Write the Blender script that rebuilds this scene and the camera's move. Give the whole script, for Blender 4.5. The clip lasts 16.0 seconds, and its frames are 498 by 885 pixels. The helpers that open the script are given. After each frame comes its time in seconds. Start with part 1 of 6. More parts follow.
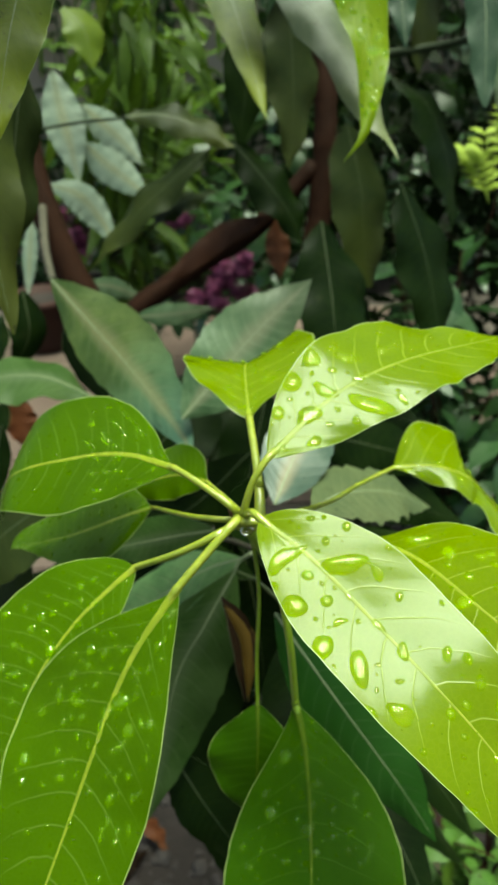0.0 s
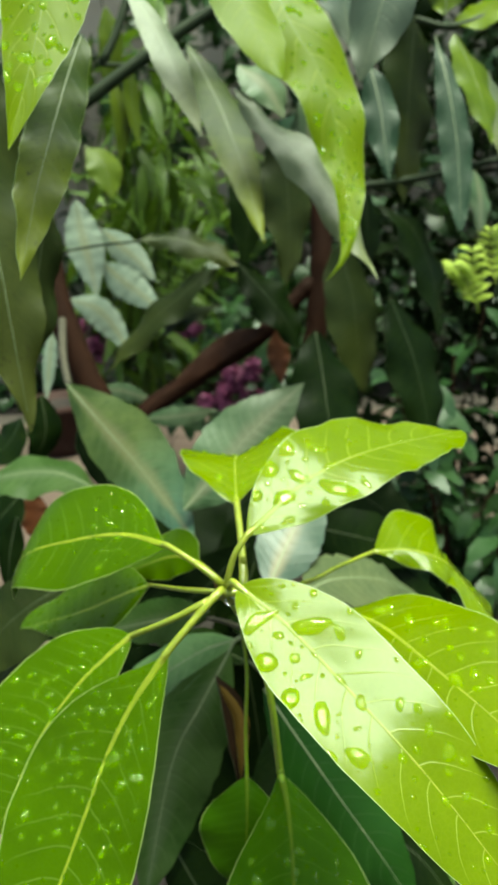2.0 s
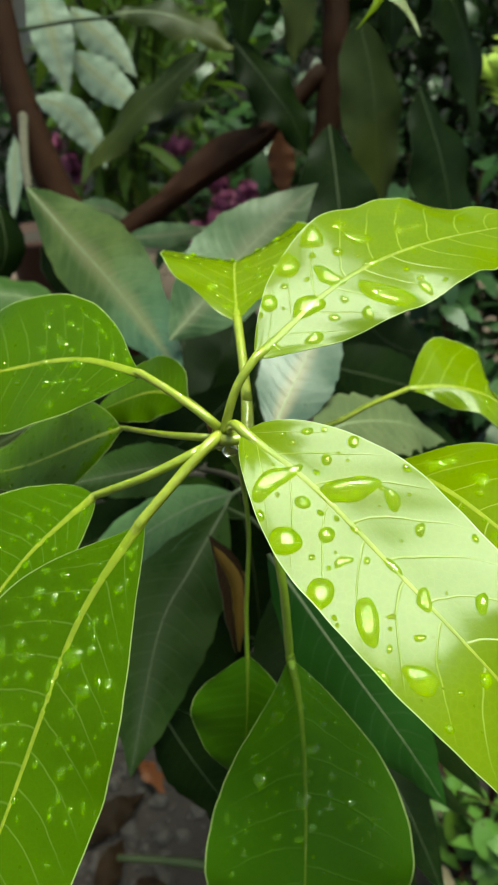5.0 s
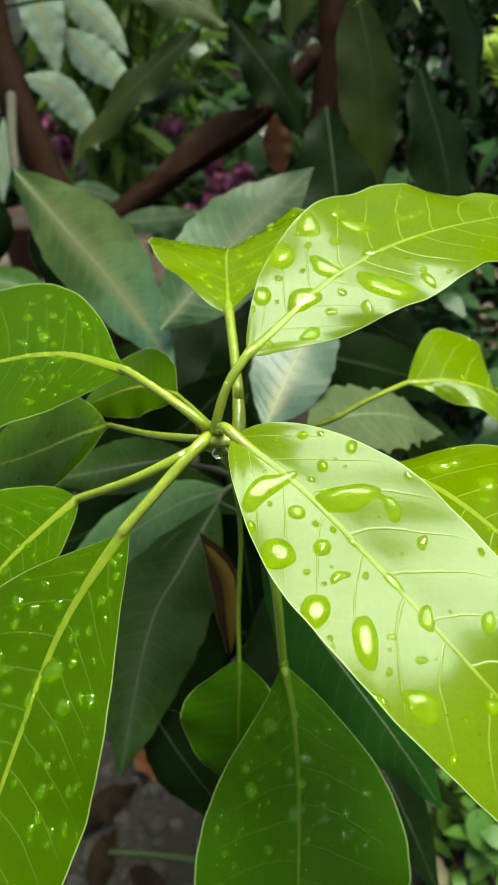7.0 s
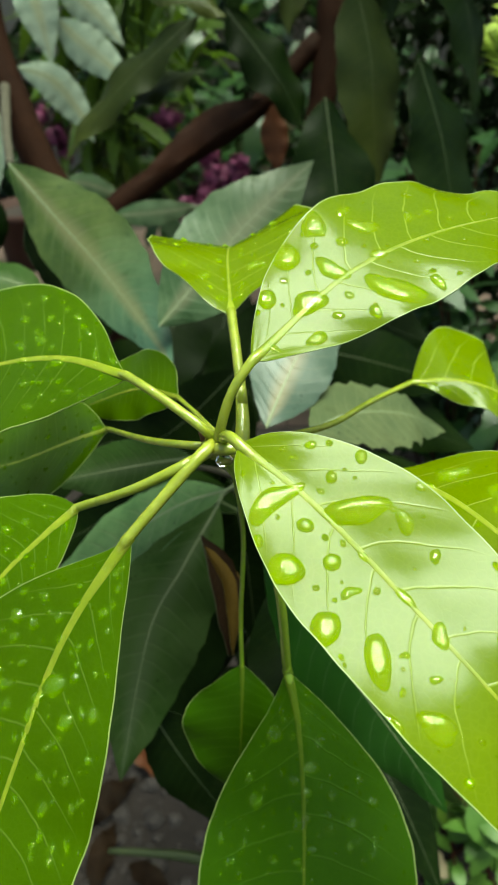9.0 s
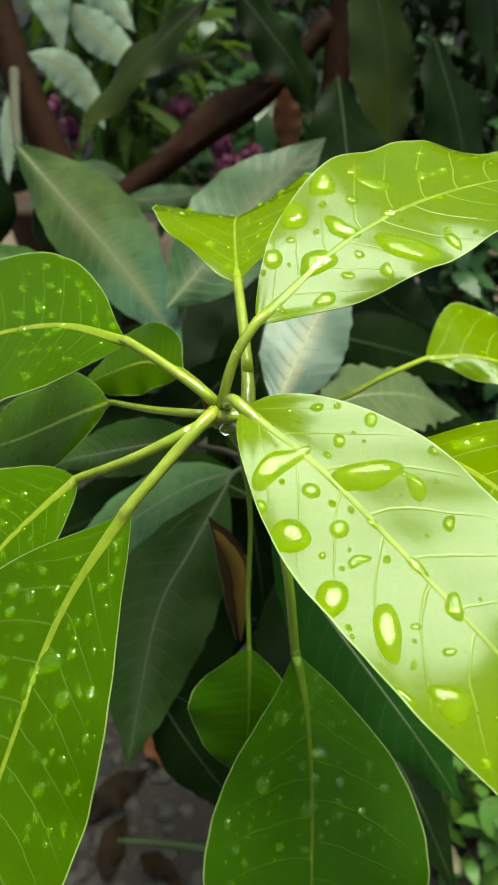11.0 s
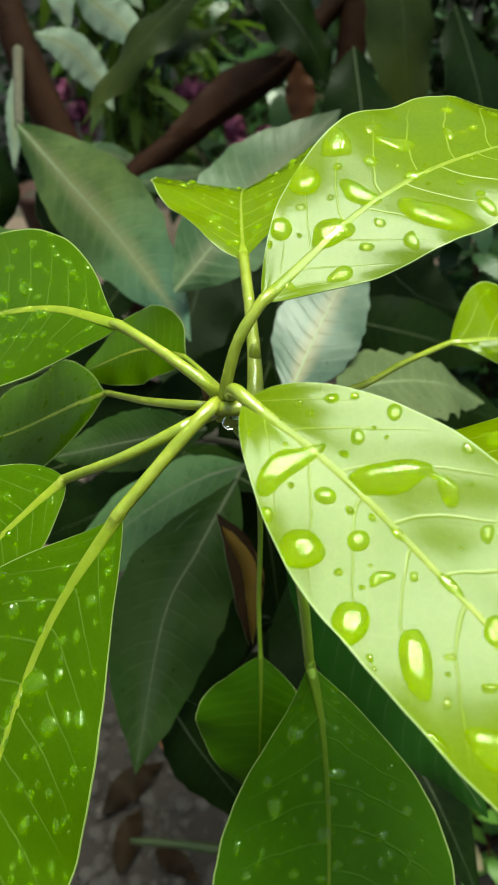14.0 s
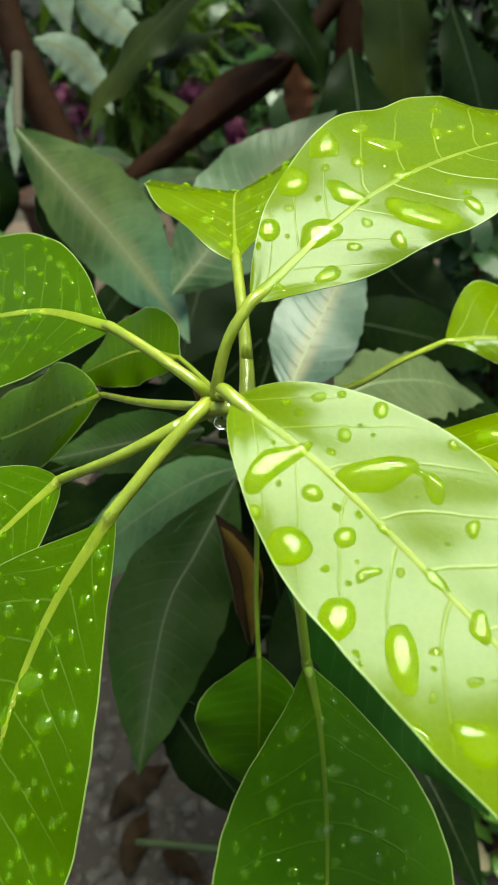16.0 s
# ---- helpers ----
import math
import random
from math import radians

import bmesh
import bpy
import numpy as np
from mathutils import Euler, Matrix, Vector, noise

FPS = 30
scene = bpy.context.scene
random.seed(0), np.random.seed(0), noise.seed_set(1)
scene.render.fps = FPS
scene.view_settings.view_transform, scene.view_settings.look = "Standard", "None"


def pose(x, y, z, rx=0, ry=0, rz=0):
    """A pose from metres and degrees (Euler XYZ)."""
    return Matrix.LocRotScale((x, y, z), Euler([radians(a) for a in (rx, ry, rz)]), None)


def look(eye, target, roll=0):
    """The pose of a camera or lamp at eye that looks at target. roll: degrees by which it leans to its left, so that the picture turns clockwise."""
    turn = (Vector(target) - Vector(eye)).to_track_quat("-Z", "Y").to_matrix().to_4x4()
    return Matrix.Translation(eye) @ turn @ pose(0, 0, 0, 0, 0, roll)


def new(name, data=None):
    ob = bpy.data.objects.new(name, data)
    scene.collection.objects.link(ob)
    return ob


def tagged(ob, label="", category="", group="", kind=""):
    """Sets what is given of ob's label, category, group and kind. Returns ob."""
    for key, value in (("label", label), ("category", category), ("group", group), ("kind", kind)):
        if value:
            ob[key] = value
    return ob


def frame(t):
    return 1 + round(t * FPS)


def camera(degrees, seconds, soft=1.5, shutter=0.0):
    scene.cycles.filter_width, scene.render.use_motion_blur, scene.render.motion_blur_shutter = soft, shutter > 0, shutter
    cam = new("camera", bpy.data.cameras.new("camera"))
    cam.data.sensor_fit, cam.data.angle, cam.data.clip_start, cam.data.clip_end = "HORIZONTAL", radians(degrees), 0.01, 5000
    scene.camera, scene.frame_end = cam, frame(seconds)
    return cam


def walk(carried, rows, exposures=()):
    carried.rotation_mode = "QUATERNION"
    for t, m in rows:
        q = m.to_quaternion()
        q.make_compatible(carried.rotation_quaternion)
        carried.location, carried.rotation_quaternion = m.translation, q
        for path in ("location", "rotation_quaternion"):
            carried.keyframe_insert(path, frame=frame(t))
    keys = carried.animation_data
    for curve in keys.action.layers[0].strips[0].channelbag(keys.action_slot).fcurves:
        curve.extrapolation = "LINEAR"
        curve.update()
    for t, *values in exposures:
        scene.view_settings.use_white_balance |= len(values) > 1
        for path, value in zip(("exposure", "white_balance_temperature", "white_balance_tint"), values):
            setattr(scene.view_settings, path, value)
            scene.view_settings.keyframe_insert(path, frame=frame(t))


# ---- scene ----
cam = camera(37.47, 16.0, soft=1.6)
cam.data.dof.use_dof = True
cam.data.dof.focus_distance = 0.215
cam.data.dof.aperture_fstop = 28.0
PATH = [
    (0, (0.0203, -0.0062, 1.2521), (-0.0330, 0.8682, 0.7698), -3.37),
    (0.5, (0.0312, -0.0380, 1.2726), (-0.0369, 0.8830, 0.8889), -4.38),
    (1, (0.0373, -0.0619, 1.2806), (-0.0479, 0.8801, 0.9560), -4.75),
    (1.5, (0.0387, -0.0686, 1.2804), (-0.0342, 0.8754, 0.9585), -4.01),
    (2, (0.0386, -0.0537, 1.2638), (-0.0293, 0.8790, 0.9096), -3.81),
    (2.5, (0.0281, -0.0290, 1.2418), (-0.0345, 0.8841, 0.8389), -3.27),
    (3, (0.0262, -0.0024, 1.2285), (-0.0336, 0.8907, 0.7827), -3.77),
    (3.5, (0.0309, 0.0161, 1.2177), (-0.0415, 0.8905, 0.7380), -4.15),
    (4, (0.0295, 0.0284, 1.2112), (-0.0336, 0.8886, 0.7050), -3.58),
    (4.5, (0.0257, 0.0351, 1.2094), (-0.0461, 0.8830, 0.6841), -3.49),
    (4.7, (0.0244, 0.0382, 1.2070), (-0.0417, 0.8814, 0.6734), -3.61),
    (7, (0.0248, 0.0574, 1.2018), (-0.0314, 0.8840, 0.6419), -3.05),
    (7.5, (0.0217, 0.0674, 1.2017), (-0.0321, 0.8922, 0.6387), -3.21),
    (8, (0.0217, 0.0634, 1.2032), (-0.0304, 0.8889, 0.6413), -3.00),
    (10.3, (0.0217, 0.0701, 1.1948), (-0.0288, 0.8815, 0.6126), -3.25),
    (10.5, (0.0234, 0.0697, 1.1924), (-0.0457, 0.8857, 0.6185), -4.03),
    (11, (0.0237, 0.0695, 1.1891), (-0.0461, 0.8854, 0.6152), -3.75),
    (11.5, (0.0240, 0.0783, 1.1823), (-0.0433, 0.8858, 0.5962), -3.75),
    (12, (0.0239, 0.0818, 1.1829), (-0.0528, 0.8903, 0.5993), -4.33),
    (12.5, (0.0205, 0.0884, 1.1784), (-0.0593, 0.8939, 0.5912), -4.16),
    (13, (0.0243, 0.0903, 1.1767), (-0.0617, 0.8950, 0.5893), -4.82),
    (13.5, (0.0271, 0.0915, 1.1752), (-0.0648, 0.8958, 0.5881), -5.21),
    (14, (0.0247, 0.0923, 1.1756), (-0.0675, 0.8973, 0.5895), -5.05),
    (14.5, (0.0273, 0.0914, 1.1774), (-0.0706, 0.8975, 0.5937), -5.58),
    (15, (0.0263, 0.0926, 1.1770), (-0.0728, 0.8977, 0.5922), -5.76),
    (15.5, (0.0278, 0.0906, 1.1751), (-0.0668, 0.8960, 0.5900), -5.64),
    (16, (0.0287, 0.0907, 1.1758), (-0.0701, 0.8967, 0.5922), -5.86),
]
EXPOSURES = [(t, stops, 7250, -21) for t, stops in ((0.0, 1.78), (0.5, 1.98), (1.0, 1.93), (1.5, 1.95), (2.0, 1.98), (2.5, 1.96), (3.0, 1.90), (3.5, 1.81), (4.5, 1.73), (16.0, 1.71))]
walk(cam, [(t, look(eye, target, roll)) for t, eye, target, roll in PATH], EXPOSURES)

# ---- light: a bright overcast sky ----
world = bpy.data.worlds.new("sky")
scene.world = world
world.use_nodes = True
wn, wl = world.node_tree.nodes, world.node_tree.links
sky = wn.new("ShaderNodeTexSky")
sky.sky_type = "NISHITA"
sky.sun_disc = False
sky.sun_elevation = radians(78)
sky.sun_rotation = radians(101)
sky.air_density, sky.dust_density, sky.ozone_density = 0.6, 3.5, 0.0
wn["Background"].inputs[1].default_value = 0.09
wl.new(sky.outputs[0], wn["Background"].inputs[0])
sun_data = bpy.data.lights.new("sun", "SUN")
sun_data.energy, sun_data.angle, sun_data.color = 2.75, radians(37), (1.0, 0.99, 1.0)
sun = new("sun", sun_data)
sun.matrix_world = look((0.86, 0.10, 4.90), (0, 0.3, 1.0))


# ---- materials ----
def nodes_of(name, rough=0.5):
    mat = bpy.data.materials.new(name)
    mat.use_nodes = True
    nt = mat.node_tree
    bsdf = nt.nodes["Principled BSDF"]
    bsdf.inputs["Roughness"].default_value = rough
    return mat, nt, bsdf


def math_node(nt, op, a, b=None, c=None, clamp=False):
    n = nt.nodes.new("ShaderNodeMath")
    n.operation, n.use_clamp = op, clamp
    for i, v in enumerate((a, b, c)):
        if v is None:
            continue
        if isinstance(v, (int, float)):
            n.inputs[i].default_value = v
        else:
            nt.links.new(v, n.inputs[i])
    return n.outputs[0]


def mix_col(nt, fac, a, b, blend="MIX"):
    n = nt.nodes.new("ShaderNodeMix")
    n.data_type, n.blend_type = "RGBA", blend
    for sock, v in ((n.inputs[0], fac), (n.inputs[6], a), (n.inputs[7], b)):
        if isinstance(v, (int, float)):
            sock.default_value = v
        elif isinstance(v, tuple):
            sock.default_value = (*v, 1)
        else:
            nt.links.new(v, sock)
    return n.outputs[2]


def noise_tex(nt, scale, detail=4.0, rough=0.55, coord=None):
    if coord is None:
        coord = nt.nodes.new("ShaderNodeTexCoord").outputs["Object"]
    n = nt.nodes.new("ShaderNodeTexNoise")
    n.inputs["Scale"].default_value, n.inputs["Detail"].default_value, n.inputs["Roughness"].default_value = scale, detail, rough
    nt.links.new(coord, n.inputs["Vector"])
    return n.outputs["Fac"]


def ramp(nt, fac, lo, hi):
    n = nt.nodes.new("ShaderNodeMapRange")
    n.inputs[1].default_value, n.inputs[2].default_value = lo, hi
    nt.links.new(fac, n.inputs[0])
    return n.outputs[0]


def leaf_material(name, low, high, vein, rough=0.38, through_light=0.3, veins=15, vein_mix=0.35, relief=0.5, blotch=(0.025, 0.025, 0.01), blotch_mix=0.0, spec=0.25, tip=None, swelling=0.25, wash=None, vein_width=0.045):
    """A leaf blade: veins laid out along the blade's own lengthwise and crosswise coordinates."""
    mat, nt, bsdf = nodes_of(name, rough)
    uv = nt.nodes.new("ShaderNodeUVMap")
    uv.uv_map = "blade"
    sep = nt.nodes.new("ShaderNodeSeparateXYZ")
    nt.links.new(uv.outputs[0], sep.inputs[0])
    u, v = sep.outputs[0], sep.outputs[1]
    side = math_node(nt, "MULTIPLY_ADD", v, 2.0, -1.0)
    wide = math_node(nt, "ABSOLUTE", side)
    info = nt.nodes.new("ShaderNodeObjectInfo")
    wob = noise_tex(nt, 55.0, 2.0)
    bend = math_node(nt, "POWER", wide, 1.5)
    ph = math_node(nt, "MULTIPLY", u, float(veins))
    ph = math_node(nt, "MULTIPLY_ADD", bend, -1.7, ph)
    ph = math_node(nt, "MULTIPLY_ADD", wob, 0.35, ph)
    ph = math_node(nt, "ADD", ph, math_node(nt, "MULTIPLY", math_node(nt, "GREATER_THAN", side, 0.0), 0.45))
    near = math_node(nt, "ABSOLUTE", math_node(nt, "SUBTRACT", math_node(nt, "FRACT", ph), 0.5))
    line = ramp(nt, near, vein_width, vein_width * 0.22)
    fade = ramp(nt, wide, 0.95, 0.5)
    line = math_node(nt, "MULTIPLY", line, fade)
    swell = math_node(nt, "SINE", math_node(nt, "MULTIPLY", ph, 6.2832))
    net = nt.nodes.new("ShaderNodeTexVoronoi")
    net.feature = "DISTANCE_TO_EDGE"
    net.inputs["Scale"].default_value = 420.0
    tc = nt.nodes.new("ShaderNodeTexCoord")
    nt.links.new(tc.outputs["Object"], net.inputs["Vector"])
    netl = ramp(nt, net.outputs["Distance"], 0.12, 0.0)
    big = noise_tex(nt, 22.0, 6.0, 0.65)
    fac = math_node(nt, "ADD", math_node(nt, "MULTIPLY", ramp(nt, big, *((0.40, 0.60) if blotch_mix > 0 else (0.3, 0.7))), 0.7), math_node(nt, "MULTIPLY", info.outputs["Random"], 0.3))
    col = mix_col(nt, fac, low, high)
    # tint that grows towards the tip
    if tip:
        tip_mix = math_node(nt, "ADD", u, math_node(nt, "MULTIPLY_ADD", big, 0.5, -0.25))
        col = mix_col(nt, math_node(nt, "MULTIPLY", ramp(nt, tip_mix, 0.45, 0.9), 0.85), col, tip)
    if blotch_mix > 0:
        stain = ramp(nt, noise_tex(nt, 60.0, 6.0, 0.7), 0.58, 0.68)
        col = mix_col(nt, math_node(nt, "MULTIPLY", stain, blotch_mix), col, blotch)
        speck = math_node(nt, "MULTIPLY", ramp(nt, noise_tex(nt, 330.0, 3.0, 0.6), 0.62, 0.68), ramp(nt, noise_tex(nt, 35.0, 3.0), 0.48, 0.60))
        col = mix_col(nt, math_node(nt, "MULTIPLY", speck, 0.75), col, tuple(c * 0.45 for c in blotch))
    if wash:
        pale = math_node(nt, "MULTIPLY", ramp(nt, math_node(nt, "MULTIPLY_ADD", big, 0.5, math_node(nt, "SUBTRACT", wide, 0.25)), 0.36, 0.02), 0.75)
        col = mix_col(nt, pale, col, wash)
    col = mix_col(nt, math_node(nt, "MULTIPLY", netl, 0.04), col, vein)
    col = mix_col(nt, math_node(nt, "MULTIPLY", line, vein_mix), col, vein)
    nt.links.new(col, bsdf.inputs["Base Color"])
    bsdf.inputs["Specular IOR Level"].default_value = spec
    rvar = math_node(nt, "MULTIPLY_ADD", noise_tex(nt, 160.0, 3.0), 0.16, rough - 0.08)
    nt.links.new(rvar, bsdf.inputs["Roughness"])
    h = math_node(nt, "MULTIPLY_ADD", swell, swelling, math_node(nt, "MULTIPLY", line, -0.7))
    h = math_node(nt, "MULTIPLY_ADD", netl, -0.04, h)
    h = math_node(nt, "MULTIPLY_ADD", big, 1.2, h)
    bump = nt.nodes.new("ShaderNodeBump")
    bump.inputs["Strength"].default_value, bump.inputs["Distance"].default_value = relief, 0.0006
    nt.links.new(h, bump.inputs["Height"])
    nt.links.new(bump.outputs[0], bsdf.inputs["Normal"])
    tr = nt.nodes.new("ShaderNodeBsdfTranslucent")
    warm = mix_col(nt, 1.0, col, (1.0, 1.0, 0.55), "MULTIPLY")
    nt.links.new(warm, tr.inputs[0])
    mx = nt.nodes.new("ShaderNodeMixShader")
    mx.inputs[0].default_value = through_light
    nt.links.new(bsdf.outputs[0], mx.inputs[1])
    nt.links.new(tr.outputs[0], mx.inputs[2])
    nt.links.new(mx.outputs[0], nt.nodes["Material Output"].inputs[0])
    return mat


def plain_material(name, low, high, scale, rough=0.6, relief=0.3, depth=0.001, spec=0.25, fine=None):
    mat, nt, bsdf = nodes_of(name, rough)
    a = noise_tex(nt, scale, 6.0, 0.6)
    b = noise_tex(nt, fine or scale * 7, 4.0, 0.6)
    info = nt.nodes.new("ShaderNodeObjectInfo")
    f = math_node(nt, "ADD", math_node(nt, "MULTIPLY", ramp(nt, a, 0.3, 0.7), 0.6), math_node(nt, "MULTIPLY", b, 0.3))
    f = math_node(nt, "MULTIPLY_ADD", info.outputs["Random"], 0.25, f)
    nt.links.new(mix_col(nt, f, low, high), bsdf.inputs["Base Color"])
    bsdf.inputs["Specular IOR Level"].default_value = spec
    bump = nt.nodes.new("ShaderNodeBump")
    bump.inputs["Strength"].default_value, bump.inputs["Distance"].default_value = relief, depth
    nt.links.new(math_node(nt, "ADD", a, math_node(nt, "MULTIPLY", b, 0.5)), bump.inputs["Height"])
    nt.links.new(bump.outputs[0], bsdf.inputs["Normal"])
    return mat


LIMEY = leaf_material("lime_mango_leaf", (0.062, 0.105, 0.005), (0.125, 0.170, 0.012), (0.16, 0.21, 0.07), 0.4, 0.35, 12, 0.15, relief=0.15)
YOUNG = leaf_material("young_leaf", (0.084, 0.130, 0.0004), (0.112, 0.162, 0.001), (0.26, 0.32, 0.05), 0.20, 0.30, 11, 0.50, 0.22, spec=0.24, vein_width=0.034)
# young leaf green, thinner, and raised for sky light on upright blades
THIN_LIT = leaf_material("thin_lit_hanging_leaf", (0.115, 0.18, 0.001), (0.165, 0.23, 0.002), (0.27, 0.33, 0.05), 0.36, 0.5, 13, 0.7, 0.3, spec=0.13)
FRESH = leaf_material("fresh_leaf", (0.044, 0.096, 0.0004), (0.065, 0.129, 0.0008), (0.16, 0.23, 0.04), 0.34, 0.38, 16, 0.36, 0.15, spec=0.11)
MID = leaf_material("grown_leaf", (0.024, 0.066, 0.001), (0.036, 0.090, 0.002), (0.08, 0.15, 0.02), 0.38, 0.22, 13, 0.2, 0.25, spec=0.08)
DEEP = leaf_material("deep_green_leaf", (0.010, 0.042, 0.004), (0.020, 0.064, 0.007), (0.06, 0.09, 0.04), 0.38, 0.2, 14, 0.35, relief=0.3, spec=0.2)
# old leaf, with deep shade put into its near-black colour
DARK_SHADE = leaf_material("old_leaf", (0.0025, 0.007, 0.0007), (0.006, 0.013, 0.0016), (0.0375, 0.0625, 0.0175), 0.45, 0.18, 17, 0.14, blotch_mix=0.5, blotch=(0.012, 0.017, 0.004), spec=0.05, relief=0.3)
# yellow tip: part pigment, part light on the tip put into the colour
OLIVE = leaf_material("olive_leaf", (0.020, 0.040, 0.005), (0.046, 0.070, 0.008), (0.11, 0.135, 0.04), 0.42, 0.40, 17, 0.16, blotch_mix=0.4, spec=0.16, relief=0.3, tip=(0.165, 0.195, 0.016))
DULL = leaf_material("dull_olive_leaf", (0.017, 0.027, 0.005), (0.036, 0.048, 0.009), (0.08, 0.085, 0.03), 0.42, 0.35, 17, 0.14, blotch_mix=0.4, spec=0.12, relief=0.3, tip=(0.056, 0.064, 0.012))
# sky sheen on green leaves is put into these grey and silver colours
GREY = leaf_material("grey_sheen_leaf", (0.033, 0.068, 0.026), (0.100, 0.142, 0.076), (0.14, 0.16, 0.10), 0.38, 0.18, 17, 0.20, blotch_mix=0.75, blotch=(0.016, 0.040, 0.012), relief=0.4, spec=0.25, tip=(0.066, 0.088, 0.040), wash=(0.135, 0.138, 0.085), vein_width=0.11)
# mottled olive blade; the bluish tip is painted sky sheen
MOTTLED = leaf_material("mottled_leaf", (0.032, 0.056, 0.012), (0.082, 0.108, 0.030), (0.13, 0.14, 0.08), 0.38, 0.18, 17, 0.20, blotch_mix=0.75, blotch=(0.018, 0.042, 0.010), relief=0.4, spec=0.22, tip=(0.060, 0.122, 0.084), wash=(0.135, 0.132, 0.066), vein_width=0.11)
PALE = leaf_material("silver_sheen_leaf", (0.17, 0.225, 0.17), (0.27, 0.32, 0.245), (0.25, 0.23, 0.16), 0.42, 0.25, 13, 0.2, wash=(0.27, 0.27, 0.15), relief=0.4, swelling=0.5, blotch_mix=0.5, blotch=(0.1, 0.12, 0.065))
DULL_SHEEN = leaf_material("dull_silver_sheen_leaf", (0.040, 0.066, 0.048), (0.080, 0.108, 0.080), (0.15, 0.14, 0.09), 0.34, 0.22, 13, 0.14, relief=0.35, swelling=0.3, blotch_mix=0.5, blotch=(0.034, 0.060, 0.040), spec=0.3, wash=(0.165, 0.140, 0.080), vein_width=0.11)
ASH = leaf_material("ash_grey_leaf", (0.082, 0.108, 0.060), (0.145, 0.172, 0.100), (0.18, 0.185, 0.11), 0.40, 0.25, 15, 0.15, relief=0.3, blotch_mix=0.4, blotch=(0.05, 0.065, 0.02), tip=(0.13, 0.145, 0.06))
MOSSY = leaf_material("mossy_grey_leaf", (0.055, 0.075, 0.0325), (0.1, 0.1175, 0.0525), (0.16, 0.17, 0.09), 0.45, 0.25, 15, 0.25, relief=0.4, blotch_mix=0.5, blotch=(0.04, 0.05, 0.015), spec=0.175)
# blue-grey gloss from the sky, held in the leaf's own colour
BLUISH = leaf_material("blue_sheen_leaf", (0.034, 0.054, 0.040), (0.074, 0.098, 0.076), (0.16, 0.17, 0.12), 0.42, 0.18, 17, 0.22, blotch_mix=0.5, blotch=(0.022, 0.036, 0.022), relief=0.35, spec=0.17, tip=(0.045, 0.058, 0.034))
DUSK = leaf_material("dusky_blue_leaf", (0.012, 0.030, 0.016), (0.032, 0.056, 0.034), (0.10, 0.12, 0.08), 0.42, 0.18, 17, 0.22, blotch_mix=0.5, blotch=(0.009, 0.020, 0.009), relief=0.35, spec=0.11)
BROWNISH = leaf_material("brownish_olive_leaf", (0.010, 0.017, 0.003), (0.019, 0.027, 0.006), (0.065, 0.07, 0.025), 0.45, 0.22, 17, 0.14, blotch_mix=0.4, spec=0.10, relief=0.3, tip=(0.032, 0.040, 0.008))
SEAGREEN = leaf_material("sea_green_leaf", (0.038, 0.084, 0.026), (0.100, 0.165, 0.066), (0.14, 0.16, 0.09), 0.40, 0.2, 15, 0.25, blotch_mix=0.5, blotch=(0.030, 0.062, 0.014), spec=0.2, relief=0.35, vein_width=0.10)
TEAL = leaf_material("bluish_leaf", (0.024, 0.054, 0.009), (0.050, 0.084, 0.024), (0.11, 0.14, 0.06), 0.42, 0.18, 15, 0.20, blotch_mix=0.6, blotch=(0.018, 0.046, 0.006), spec=0.14, relief=0.35, wash=(0.070, 0.096, 0.046), vein_width=0.10)
DRY = leaf_material("dry_leaf", (0.006, 0.0035, 0.002), (0.022, 0.012, 0.006), (0.05, 0.028, 0.012), 0.6, 0.15, 14, 0.3, spec=0.06)
OCHRE_LIT = leaf_material("lit_dead_leaf_edge", (0.050, 0.030, 0.006), (0.110, 0.068, 0.014), (0.12, 0.08, 0.03), 0.55, 0.3, 14, 0.2, spec=0.08)
UMBER = leaf_material("dark_dead_leaf", (0.018, 0.0065, 0.003), (0.052, 0.018, 0.008), (0.08, 0.04, 0.02), 0.5, 0.15, 14, 0.3, spec=0.15)
RUST = leaf_material("rusty_leaf", (0.075, 0.021, 0.0075), (0.125, 0.04, 0.0125), (0.18, 0.08, 0.03), 0.55, 0.2, 14, 0.3)
STALK = plain_material("green_stalk", (0.130, 0.168, 0.010), (0.240, 0.266, 0.034), 130, 0.22, 0.6, 0.0008, spec=0.6, fine=500)
RIB = plain_material("leaf_rib", (0.105, 0.152, 0.007), (0.190, 0.226, 0.022), 130, 0.28, 0.4, 0.0005, spec=0.14, fine=500)
STALK_GREEN = plain_material("hanging_leaf_stalk", (0.095, 0.165, 0.006), (0.155, 0.22, 0.0175), 130, 0.25, 0.5, 0.0006, spec=0.6, fine=500)
RIB_FINE = plain_material("hanging_leaf_rib", (0.085, 0.135, 0.006), (0.15, 0.20, 0.02), 130, 0.4, 0.3, 0.0004, fine=500)
RIB_MID = plain_material("grown_leaf_rib", (0.044, 0.080, 0.003), (0.076, 0.112, 0.007), 130, 0.4, 0.4, 0.0005, spec=0.1, fine=500)
RIM = plain_material("leaf_rim", (0.14, 0.195, 0.045), (0.19, 0.24, 0.075), 60, 0.4, 0.1, 0.0003)
RIM_DARK = plain_material("old_leaf_rim", (0.06, 0.08, 0.035), (0.1, 0.12, 0.06), 60, 0.5, 0.1, 0.0003)
# rib colour with shade put in, for the darkest leaves
RIB_SHADE = plain_material("shaded_leaf_rib", (0.02, 0.03, 0.009), (0.0375, 0.0475, 0.0175), 50, 0.5, 0.2, 0.0004)
